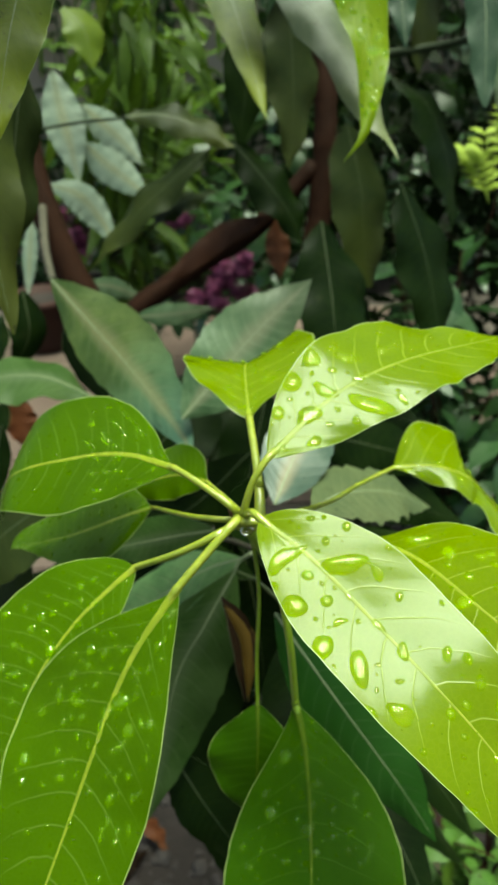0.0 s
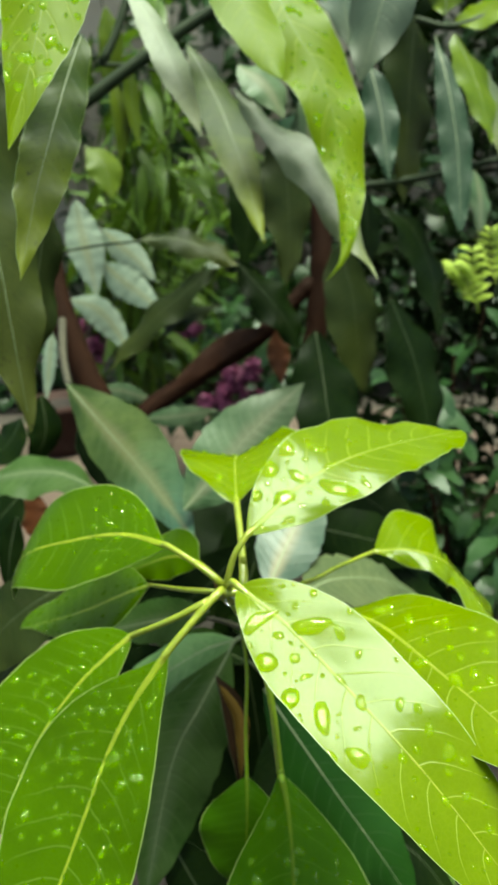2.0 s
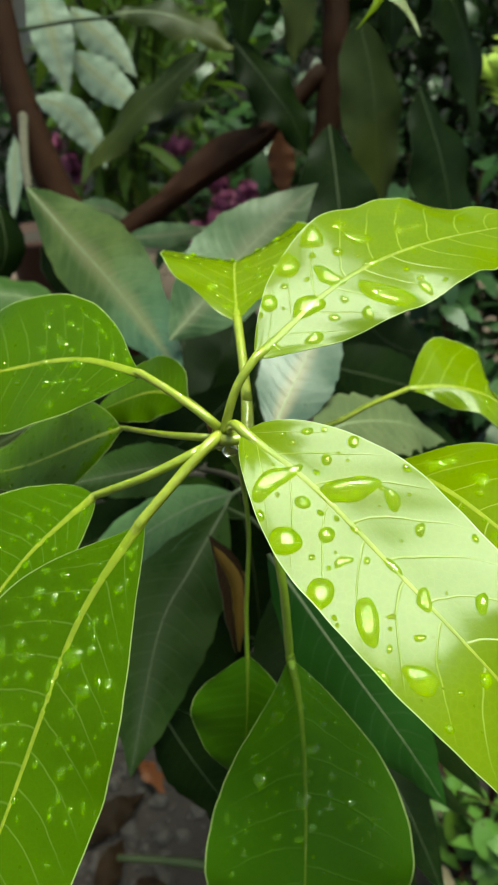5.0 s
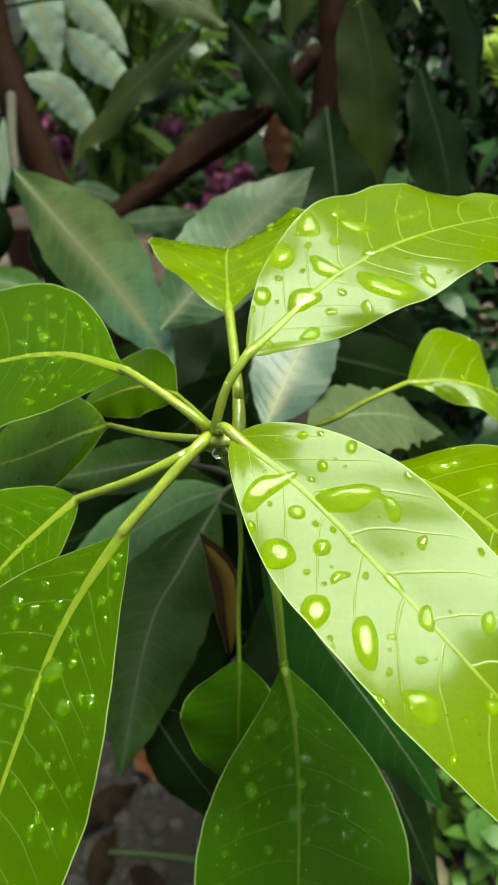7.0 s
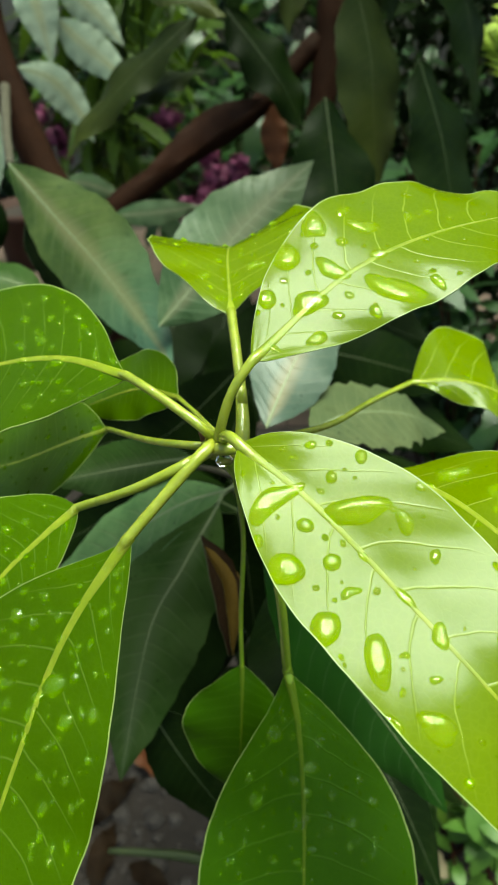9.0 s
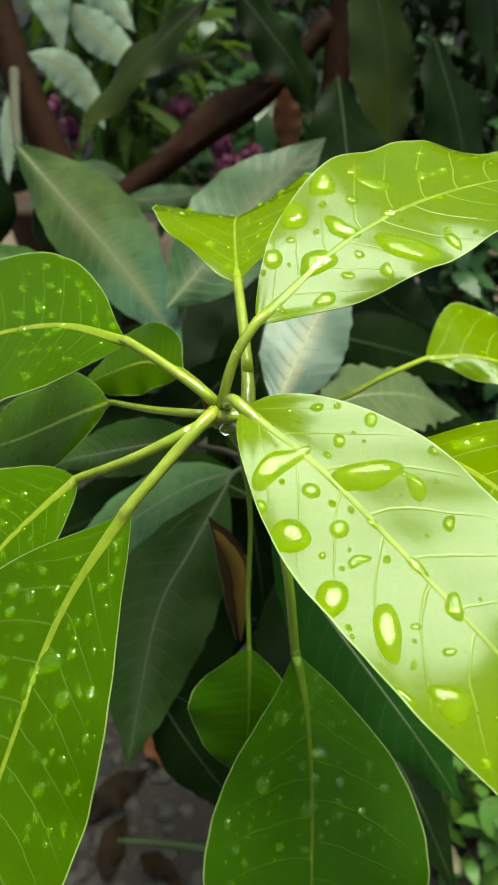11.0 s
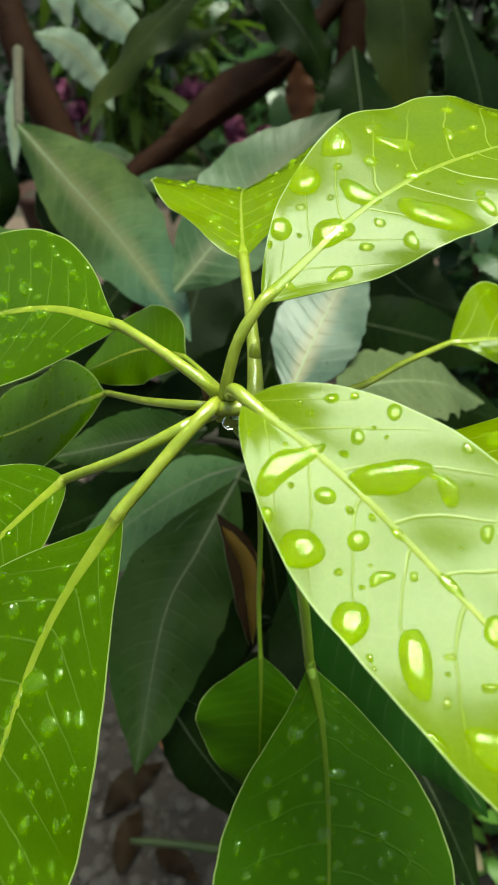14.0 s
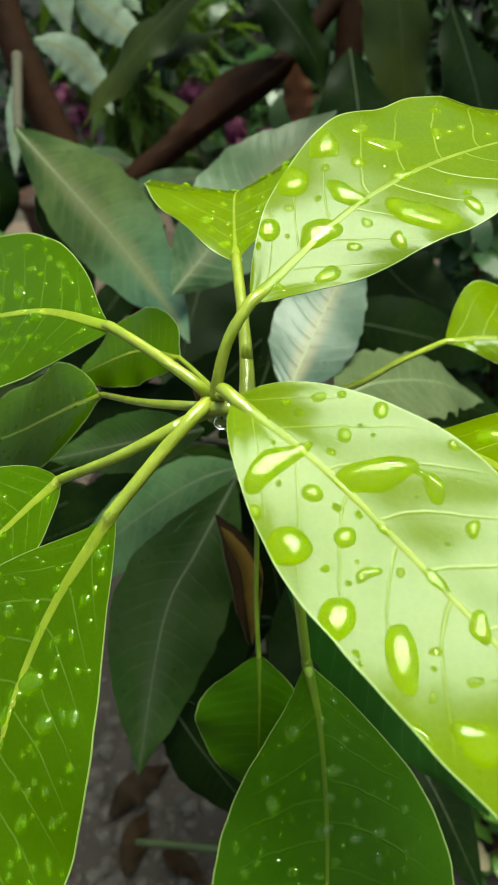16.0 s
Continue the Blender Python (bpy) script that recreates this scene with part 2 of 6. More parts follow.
RIB_DARK = plain_material("old_leaf_rib", (0.095, 0.125, 0.06), (0.16, 0.18, 0.105), 50, 0.45, 0.2, 0.0004)
BARK = plain_material("brown_bark", (0.008, 0.0032, 0.0018), (0.026, 0.0098, 0.0048), 30, 0.75, 0.8, 0.003, spec=0.08)
TWIG = plain_material("green_bark", (0.0075, 0.015, 0.004), (0.0175, 0.0275, 0.008), 40, 0.7, 0.6, 0.002)
GREYTWIG = plain_material("grey_twig", (0.028, 0.025, 0.017), (0.062, 0.055, 0.038), 80, 0.7, 0.6, 0.001)
BUD = plain_material("brown_bud", (0.06, 0.025, 0.01), (0.12, 0.06, 0.025), 120, 0.6, 0.5, 0.0006)
PINK = plain_material("pink_petal", (0.085, 0.010, 0.040), (0.22, 0.055, 0.13), 40, 0.5, 0.2, 0.001)
CLAY = plain_material("terracotta", (0.013, 0.004, 0.003), (0.029, 0.009, 0.006), 14, 0.75, 0.5, 0.002)
TILE = plain_material("floor_tile", (0.092, 0.062, 0.052), (0.125, 0.091, 0.077), 5, 0.45, 0.15, 0.001)
JOINT = plain_material("tile_joint", (0.035, 0.0275, 0.0225), (0.06, 0.05, 0.0425), 20, 0.9, 0.6, 0.002)
SOIL = plain_material("garden_soil", (0.009, 0.007, 0.006), (0.03, 0.023, 0.021), 9, 0.95, 0.9, 0.01)
PLASTER = plain_material("wall_plaster", (0.33, 0.28, 0.25), (0.4, 0.36, 0.33), 3, 0.85, 0.5, 0.004)

for flesh in (STALK, RIB, STALK_GREEN):
    skin = flesh.node_tree.nodes["Principled BSDF"]
    skin.inputs["Subsurface Weight"].default_value, skin.inputs["Subsurface Scale"].default_value = 0.6, 0.004
    skin.inputs["Subsurface Radius"].default_value = (0.8, 1.0, 0.25)

water, wnt, wb = nodes_of("water", 0.0)
wb.inputs["Base Color"].default_value = (1, 1, 1, 1)
wb.inputs["Transmission Weight"].default_value, wb.inputs["IOR"].default_value = 1.0, 1.345
wb.inputs["Specular IOR Level"].default_value = 0.3
ripple = wnt.nodes.new("ShaderNodeBump")
ripple.inputs["Strength"].default_value, ripple.inputs["Distance"].default_value = 0.5, 0.0007
wnt.links.new(noise_tex(wnt, 260.0, 2.0, 0.5), ripple.inputs["Height"])
wnt.links.new(ripple.outputs[0], wb.inputs["Normal"])


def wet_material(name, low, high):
    """Leaf under water: no gloss, and a colour deepened, or raised for drop-focused light."""
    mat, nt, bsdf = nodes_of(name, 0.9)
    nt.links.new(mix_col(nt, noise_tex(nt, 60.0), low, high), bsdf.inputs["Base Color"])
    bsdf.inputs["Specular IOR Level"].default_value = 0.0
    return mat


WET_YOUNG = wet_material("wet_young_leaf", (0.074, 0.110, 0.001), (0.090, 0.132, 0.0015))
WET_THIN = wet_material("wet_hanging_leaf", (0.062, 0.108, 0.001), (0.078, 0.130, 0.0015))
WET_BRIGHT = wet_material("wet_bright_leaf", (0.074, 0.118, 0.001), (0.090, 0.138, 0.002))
# raised greens: light the drop would focus is put into these two
WET_FRESH_LIT = wet_material("wet_fresh_leaf_lit", (0.040, 0.084, 0.0006), (0.052, 0.104, 0.0012))
WET_MID_LIT = wet_material("wet_grown_leaf_lit", (0.030, 0.074, 0.001), (0.040, 0.090, 0.002))


# ---- building helpers ----
def empty(name, place, label, category, group=""):
    ob = new(name)
    ob.location = place
    ob.empty_display_size = 0.05
    return tagged(ob, label, category, group)


def mesh_object(name, verts, faces, mats, slots=None, uvs=None, smooth=True):
    me = bpy.data.meshes.new(name)
    me.from_pydata([tuple(map(float, p)) for p in verts], [], faces)
    for m in mats:
        me.materials.append(m)
    if slots is not None:
        me.polygons.foreach_set("material_index", slots)
    me.polygons.foreach_set("use_smooth", [smooth] * len(faces))
    if uvs is not None:
        layer = me.uv_layers.new(name="blade")
        idx = np.empty(len(me.loops), dtype=np.int32)
        me.loops.foreach_get("vertex_index", idx)
        layer.data.foreach_set("uv", np.asarray(uvs, dtype=np.float32)[idx].ravel())
    me.update()
    return new(name, me)


def attach(ob, parent, label=""):
    """Makes ob a part of parent and leaves it where it is."""
    ob.parent = parent
    place = Vector(parent.location)
    if parent.parent:
        place = Vector((0, 0, 0))
    ob.matrix_parent_inverse = Matrix.Translation(-place)
    return tagged(ob, label)


def smooth_line(points, n):
    """A smooth line through the points, in n even steps."""
    p = np.array(points, float)
    if len(p) == 2:
        dense = p[0] + (p[1] - p[0]) * np.linspace(0, 1, 60)[:, None]
    else:
        ext = np.vstack([2 * p[0] - p[1], p, 2 * p[-1] - p[-2]])
        out = []
        for i in range(1, len(ext) - 2):
            a, b, c, d = ext[i - 1:i + 3]
            t = np.linspace(0, 1, 40, endpoint=False)[:, None]
            out.append(0.5 * (2 * b + (c - a) * t + (2 * a - 5 * b + 4 * c - d) * t ** 2 + (3 * b - a - 3 * c + d) * t ** 3))
        dense = np.vstack(out + [p[-1:]])
    s = np.r_[0, np.cumsum(np.linalg.norm(np.diff(dense, axis=0), axis=1))]
    at = np.linspace(0, s[-1], n)
    return np.stack([np.interp(at, s, dense[:, k]) for k in range(3)], 1)


def unit(a):
    return a / np.maximum(np.linalg.norm(a, axis=-1, keepdims=True), 1e-9)


class Blade:
    """The surface of a leaf: a rib, and a left and a right edge where it is widest."""

    def __init__(self, rib, left, right, uw=0.42, pb=0.85, pt=1.05, curl=0.1, wave=0.05, waves=3.0, phase=0.0, ragged=0.008, frill=0.0, fold=0.0, uws=None, up=(0.0, -0.45, 0.9)):
        n = 120
        self.line = smooth_line(rib, n)
        self.tan = unit(np.gradient(self.line, axis=0))
        i = int(uw * (n - 1))
        left, right = np.array(left), np.array(right)
        w = right - left
        self.side = unit(w - (self.tan @ w)[:, None] * self.tan)
        self.nor = np.cross(self.side, self.tan)
        if self.nor[i] @ np.array(up) < 0:
            self.nor = -self.nor
        l, r = left - self.line[i], right - self.line[i]
        self.l = (l @ self.side[i], l @ self.nor[i])
        self.r = (r @ self.side[i], r @ self.nor[i])
        self.half = 0.5 * (np.hypot(*self.l) + np.hypot(*self.r))
        self.uw, self.pb, self.pt = (v if isinstance(v, tuple) else (v, v) for v in (uws or uw, pb, pt))
        self.curl, self.wave, self.waves, self.phase, self.ragged, self.n, self.frill, self.fold = curl, wave, waves, phase, ragged, n, frill, fold
        self.length = float(np.linalg.norm(np.diff(self.line, axis=0), axis=1).sum())

    def at(self, u, v):
        """Places and normals for arrays of u (0 base, 1 tip) and v (-1 left, 1 right)."""
        u, v = np.asarray(u, float), np.asarray(v, float)
        x = u * (self.n - 1)
        pick = lambda arr: np.stack([np.interp(x, np.arange(self.n), arr[:, k]) for k in range(3)], -1)
        p, s, m = pick(self.line), pick(self.side), pick(self.nor)
        uc = np.clip(u, 1e-6, 1 - 1e-6)
        uw, pb, pt = (np.where(v < 0, a[0], a[1]) for a in (self.uw, self.pb, self.pt))
        rise = np.sin(np.clip(uc / uw, 0, 1) * math.pi / 2) ** pb
        fall = np.cos(np.clip((uc - uw) / (1 - uw), 0, 1) * math.pi / 2)
        prof = np.where(uc < uw, rise, np.maximum(fall, 0) ** pt)
        ph = self.phase + np.where(v > 0, 1.3, 0.0)
        prof = prof * (1 + self.ragged * np.sin(u * 47 + ph * 5) + 0.7 * self.ragged * np.sin(u * 83 + ph * 9))
        prof = prof * (1 + self.frill * np.clip((u - 0.45) * 3, 0, 1) * (np.sin(u * 42 + ph) + 0.6 * np.sin(u * 71)))
        av = np.abs(v)
        cs = np.where(v < 0, self.l[0], self.r[0]) * av * prof
        cn = np.where(v < 0, self.l[1], self.r[1]) * av * prof
        cn = cn - self.curl * self.half * prof * av ** 2
        # the two halves stand up along the rib near the stalk
        cn = cn + self.fold * self.half * prof * av * np.exp(-(u / 0.10) ** 2)
        cn = cn + self.wave * self.half * np.sin(u * 6.2832 * self.waves + ph) * av ** 2 * np.minimum(1, 4 * prof)
        return p + cs[..., None] * s + cn[..., None] * m, m


def tube(points, r0, r1, name, mat, sides=8, n=16, knots=0.0, flat=1.0, swell=0.0, ease=1.0):
    line = smooth_line(points, n)
    tan = unit(np.gradient(line, axis=0))
    ref = np.array((0.31, 0.22, 0.93))
    a = unit(np.cross(tan, ref))
    b = np.cross(tan, a)
    verts, faces = [], []
    for i in range(n):
        r = r0 + (r1 - r0) * (i / (n - 1)) ** ease
        r *= 1 + swell * (1 - i / (n - 1)) ** 4
        r *= 1 + knots * math.sin(i * 2.3) * math.cos(i * 0.9)
        for j in range(sides):
            q = 2 * math.pi * j / sides
            verts.append(line[i] + r * (math.cos(q) * a[i] + flat * math.sin(q) * b[i]))
    for i in range(n - 1):
        for j in range(sides):
            k = (j + 1) % sides
            faces.append((i * sides + j, i * sides + k, (i + 1) * sides + k, (i + 1) * sides + j))
    faces.append(tuple(range(sides))[::-1])
    faces.append(tuple((n - 1) * sides + j for j in range(sides)))
    return mesh_object(name, verts, faces, [mat])


def ridge(bl, lift, r, name, mat, n=84, sides=8, r_base=0.0):
    """The midrib: a low rounded ridge along the middle of a blade, thinning to the tip."""
    t = 0.95 * np.linspace(0.0, 1.0, n) ** 1.5
    line, m = bl.at(t, np.zeros(n))
    side = unit(np.cross(m, unit(np.gradient(line, axis=0))))
    verts, faces = [], []
    for i in range(n):
        flare = max(0.0, 1 - t[i] / 0.15) ** 1.5
        w = 1.2 * r * (0.10 + 0.90 * (1 - t[i]) ** 1.4)
        w += max(0.0, r_base - w) * flare
        for j in range(sides + 1):
            q = math.pi * j / sides
            verts.append(line[i] + side[i] * w * math.cos(q) + m[i] * (lift + 0.00003 + (0.13 + 0.62 * flare ** 2) * w * math.sin(q)))
    c = sides + 1
    for i in range(n - 1):
        for j in range(sides):
            faces.append((i * c + j, i * c + j + 1, (i + 1) * c + j + 1, (i + 1) * c + j))
    return mesh_object(name, verts, faces, [mat])


leaf_count = [0]


def leaf(parent, mat, rib, left, right, petiole=None, rim=None, ribmat=None, nu=26, nv=8, thick=0.0004, r=0.0010, r_petiole=0.0014, label="", **shape):
    """One leaf: blade, with its midrib and stalk as parts of it."""
    leaf_count[0] += 1
    ribmat = ribmat or (RIB_SHADE if mat in (DARK_SHADE, BROWNISH) else mat if mat in (DRY, OCHRE_LIT, RUST, UMBER) else RIB_DARK)
    shape.setdefault("phase", leaf_count[0] * 1.7)
    bl = Blade(rib, left, right, **shape)
    u = np.linspace(0.004, 0.996, nu)
    v = np.linspace(-1, 1, nv + 1)
    if rim is RIM:
        v = np.r_[-1, -0.986, np.linspace(-0.94, 0.94, nv - 3), 0.986, 1]
    uu, vv = np.meshgrid(u, v, indexing="ij")
    p, m = bl.at(uu, vv)
    top = (p + m * thick * 0.5).reshape(-1, 3)
    low = (p - m * thick * 0.5).reshape(-1, 3)
    verts = np.vstack([top, low])
    c, off = nv + 1, nu * (nv + 1)
    faces, slots = [], []
    for i in range(nu - 1):
        for j in range(nv):
            q = (i * c + j, i * c + j + 1, (i + 1) * c + j + 1, (i + 1) * c + j)
            faces += [q, tuple(off + k for k in q[::-1])]
            slots += [1, 1] if rim is RIM and j in (0, nv - 1) else [0, 0]
    base = len(verts)
    ring = [i * c for i in range(nu)] + [(nu - 1) * c + j for j in range(1, c)] + [i * c + nv for i in range(nu - 2, -1, -1)] + [j for j in range(nv - 1, 0, -1)]
    n = len(ring)
    verts = np.vstack([verts, top[ring], low[ring]])
    for a in range(n):
        b = (a + 1) % n
        faces.append((base + a, base + b, base + n + b, base + n + a))
        slots.append(1)
    uv = np.stack([uu, (vv + 1) / 2], -1).reshape(-1, 2)
    ob = mesh_object("leaf", verts, faces, [mat, rim or RIM_DARK], slots, np.vstack([uv, uv, uv[ring], uv[ring]]))
    attach(ob, parent, label)
    t = np.linspace(0.0, 0.93, 18)
    line, m = bl.at(t, np.zeros(18))
    attach(ridge(bl, thick * 0.5, r, "midrib", ribmat or RIB_DARK, r_base=r_petiole * 1.08 if petiole else 0.0), ob)
    if petiole:
        inner, up = bl.at([0.016, 0.060], [0.0, 0.0])
        attach(tube(petiole + [tuple(line[0] + m[0] * thick), tuple(inner[0]), tuple(inner[1] - up[1] * r_petiole * 1.4)], r_petiole * 0.92, r_petiole, "petiole", STALK if ribmat is RIB else STALK_GREEN if ribmat is RIB_MID else ribmat, 12, 30, 0.03, swell=0.65, ease=5.0), ob)
        bl.stalk = (petiole + [tuple(line[0] + m[0] * thick)], r_petiole)
    return ob, bl


# ---- ground and walls ----
def box(name, lo, hi, mat, bevel=0.0):
    bm = bmesh.new()
    bmesh.ops.create_cube(bm, size=1)
    for vert in bm.verts:
        vert.co = Vector([lo[k] + (vert.co[k] + 0.5) * (hi[k] - lo[k]) for k in range(3)])
    if bevel:
        bmesh.ops.bevel(bm, geom=bm.edges[:], offset=bevel, segments=2, affect="EDGES")
    me = bpy.data.meshes.new(name)
    bm.to_mesh(me)
    bm.free()
    me.materials.append(mat)
    return new(name, me)


ground = box("ground", (-400, -400, -0.30), (400, 400, -0.02), SOIL)
tagged(ground, "dark damp garden soil round the paving", "ground", kind="structure")
paving = box("pavement", (-2.4, -1.2, -0.02), (-0.62, 3.9, -0.006), JOINT)
tagged(paving, "pinkish square floor tiles with dark joints", "pavement", kind="structure")
far_paving = box("pavement", (-0.62, 1.75, -0.02), (1.2, 3.9, -0.006), JOINT)
tagged(far_paving, "pinkish square floor tiles beyond the planting bed", "pavement", kind="structure")
wall = box("wall_north", (-4.0, 4.6, -0.02), (4.0, 4.8, 3.4), PLASTER, 0.01)
tagged(wall, "pale beige plastered garden wall behind the plants", "wall", kind="structure")

# ---- the young shoot ----
HUB = np.array((-0.0022, 0.2753, 1.0556))
shoot = empty("mango_shoot", (0.0520, 0.6330, -0.0200), "young mango shoot with a whorl of wet bright green leaves", "plant")
attach(tube([(-0.0028, 0.2672, 1.0630), (-0.0003, 0.2724, 1.0564), (0.0059, 0.2949, 1.0302), (0.0151, 0.3420, 0.9650), (0.0267, 0.4349, 0.7625), (0.0354, 0.5250, 0.3607), (0.0520, 0.6330, -0.0200)], 0.0036, 0.0085, "stem", STALK, 10, 30, 0.06), shoot)



def blob(name, place, radii, mat, seed=1, rough=0.08):
    """A lumpy rounded mesh."""
    bm = bmesh.new()
    bmesh.ops.create_icosphere(bm, subdivisions=3, radius=1.0)
    for vert in bm.verts:
        k = 1 + rough * noise.noise(vert.co * 1.7 + Vector((seed * 3.1, 0, 0)))
        vert.co = Vector([place[i] + vert.co[i] * radii[i] * k for i in range(3)])
    me = bpy.data.meshes.new(name)
    bm.to_mesh(me)
    bm.free()
    me.materials.append(mat)
    me.polygons.foreach_set("use_smooth", [True] * len(me.polygons))
    return new(name, me)


attach(blob("node", (-0.0010, 0.2722, 1.0583), (0.0058, 0.0050, 0.0052), STALK, 2, 0.35), shoot)
attach(blob("node", (0.0009, 0.2738, 1.0551), (0.0048, 0.0046, 0.0046), STALK, 4, 0.3), shoot)
attach(blob("node", (-0.0037, 0.2702, 1.0628), (0.0028, 0.0026, 0.0030), STALK, 5, 0.35), shoot)
attach(blob("bud", (-0.0064, 0.2676, 1.0658), (0.0011, 0.0011, 0.0022), BUD, 7, 0.4), shoot, "small brown bud scale")
attach(blob("bud", (-0.0046, 0.2674, 1.0668), (0.0016, 0.0008, 0.0008), BUD, 8, 0.4), shoot, "small brown bud scale")
attach(blob("bud", (0.0057, 0.2965, 1.0612), (0.0019, 0.0019, 0.0045), STALK, 9, 0.05), shoot, "swollen green side bud")

H = dict(rim=RIM, ribmat=RIB, nu=84, nv=14, ragged=0.004)
big_blade = leaf(shoot, YOUNG, [(0.0084, 0.2383, 1.0815), (0.0283, 0.2224, 1.0732), (0.0493, 0.2035, 1.0596), (0.0696, 0.1817, 1.0477), (0.0874, 0.1672, 1.0322), (0.1184, 0.1418, 0.9990)], (0.0341, 0.1843, 1.0514), (0.0768, 0.2110, 1.0656),
    [tuple(HUB), (0.0005, 0.2650, 1.0660), (0.0050, 0.2430, 1.0818)], uw=0.42, uws=(0.304, 0.327), pb=(0.62, 0.60), pt=(0.40, 0.40), curl=0.03, wave=0.03, fold=0.30, r=0.0010, r_petiole=0.0018, label="broad glossy yellow-green leaf covered in large drops", **H)[1]
second_blade = leaf(shoot, YOUNG, [(0.0572, 0.2793, 1.0399), (0.0706, 0.2600, 1.0469), (0.0799, 0.2451, 1.0492), (0.0916, 0.2250, 1.0491), (0.1148, 0.1860, 1.0475), (0.1330, 0.1560, 1.0430)], (0.0600, 0.2335, 1.0420), (0.1226, 0.2408, 1.0616),
    [tuple(HUB), (-0.0008, 0.2608, 1.0647), (0.0166, 0.2655, 1.0609)], uw=0.36, uws=(0.45, 0.52), pb=(0.80, 0.62), pt=(0.7, 0.85), curl=0.05, wave=0.05, r=0.0011, r_petiole=0.0019, label="glossy yellow-green leaf behind a larger one", **H)[1]
upper_blade = leaf(shoot, YOUNG, [(0.0115, 0.2679, 1.0931), (0.0429, 0.2968, 1.1087), (0.0779, 0.3218, 1.1136), (0.1344, 0.3577, 1.1099)], (0.0237, 0.3215, 1.1236), (0.1073, 0.3133, 1.1082),
    [tuple(HUB), (-0.0007, 0.2636, 1.0670), (0.0045, 0.2632, 1.0840)], uw=0.46, uws=(0.550, 0.424), pb=(0.77, 0.75), pt=(1.25, 0.40), curl=0.05, wave=0.05, waves=4, frill=0.05, r=0.0011, r_petiole=0.0017, label="bright yellow-green leaf with a wavy nibbled tip and drops", **H)[1]
round_blade = leaf(shoot, FRESH, [(-0.0319, 0.2840, 1.0793), (-0.0582, 0.3019, 1.0772), (-0.0890, 0.3166, 1.0679), (-0.1290, 0.3254, 1.0522), (-0.1524, 0.3514, 1.0064)], (-0.0807, 0.3517, 1.0897), (-0.0933, 0.2919, 1.0523),
    [tuple(HUB), (-0.0050, 0.2642, 1.0702), (-0.0186, 0.2728, 1.0767)], uw=0.42, uws=(0.469, 0.406), pb=(1.26, 0.77), pt=(1.07, 1.53), curl=0.10, wave=0.03, r=0.0013, r_petiole=0.00165, label="rounded green leaf with small drops and a pale rib", **H)[1]
under_blade = leaf(shoot, FRESH, [(-0.0530, 0.3213, 1.0330), (-0.0726, 0.3321, 1.0205), (-0.1118, 0.3531, 0.9934), (-0.1537, 0.3762, 0.9689), (-0.1673, 0.3838, 0.9610)], (-0.1105, 0.3788, 1.0073), (-0.0969, 0.3156, 0.9983),
    [tuple(HUB), (-0.0073, 0.2683, 1.0608), (-0.0267, 0.2789, 1.0562)], uw=0.40, uws=(0.372, 0.212), pb=(1.12, 1.40), pt=(0.49, 1.60), curl=0.08, r=0.0011, r_petiole=0.0012, label="shaded green leaf drooping under a rounded one", **H)[1]
far_blade = leaf(shoot, YOUNG, [(0.0002, 0.3401, 1.0749), (-0.0022, 0.3666, 1.0803), (-0.0038, 0.3964, 1.0817), (-0.0016, 0.4212, 1.0730), (0.0066, 0.4498, 1.0515)], (-0.0382, 0.3580, 1.0929), (0.0385, 0.3996, 1.0945),
    [(0.0046, 0.2830, 1.0470), (0.0058, 0.2890, 1.0555), (0.0040, 0.3108, 1.0652)], uw=0.42, uws=(0.439, 0.472), pb=(0.76, 1.29), pt=(0.90, 1.26), curl=0.02, wave=0.03, waves=5, r=0.0012, r_petiole=0.0021, label="yellow-green leaf arching away with frilled edges", **H)[1]
side_blade = leaf(shoot, YOUNG, [(0.0878, 0.4024, 1.0049), (0.1103, 0.4006, 1.0068), (0.1332, 0.3988, 0.9994), (0.1487, 0.3962, 0.9830), (0.1788, 0.3426, 0.9489)], (0.1056, 0.4564, 1.0204), (0.1242, 0.3842, 0.9993),
    [tuple(HUB), (0.0016, 0.2754, 1.0548), (0.0387, 0.3335, 1.0244), (0.0619, 0.3672, 1.0154)], uw=0.33, uws=(0.246, 0.454), pb=(0.66, 0.71), pt=(1.25, 1.41), curl=0.1, wave=0.06, waves=4, r=0.0012, r_petiole=0.0015, label="small bent yellow-green leaf on a long stalk", **H)[1]
left_blade = leaf(shoot, FRESH, [(-0.0290, 0.2416, 1.0448), (-0.0464, 0.2293, 1.0242), (-0.0580, 0.2182, 1.0056), (-0.0701, 0.2024, 0.9796), (-0.0786, 0.1894, 0.9610), (-0.0878, 0.1753, 0.9417), (-0.0971, 0.1611, 0.9222), (-0.1175, 0.1298, 0.8793)], (-0.0728, 0.2729, 1.0665), (-0.0521, 0.1700, 0.9501),
    [tuple(HUB), (-0.0052, 0.2580, 1.0655)], uw=0.46, uws=(0.355, 0.43), pb=(1.40, 0.86), pt=(1.60, 0.42), curl=0.06, wave=0.0, r=0.0013, r_petiole=0.0020, label="large green leaf with a thick pale rib and many drops", **H)[1]
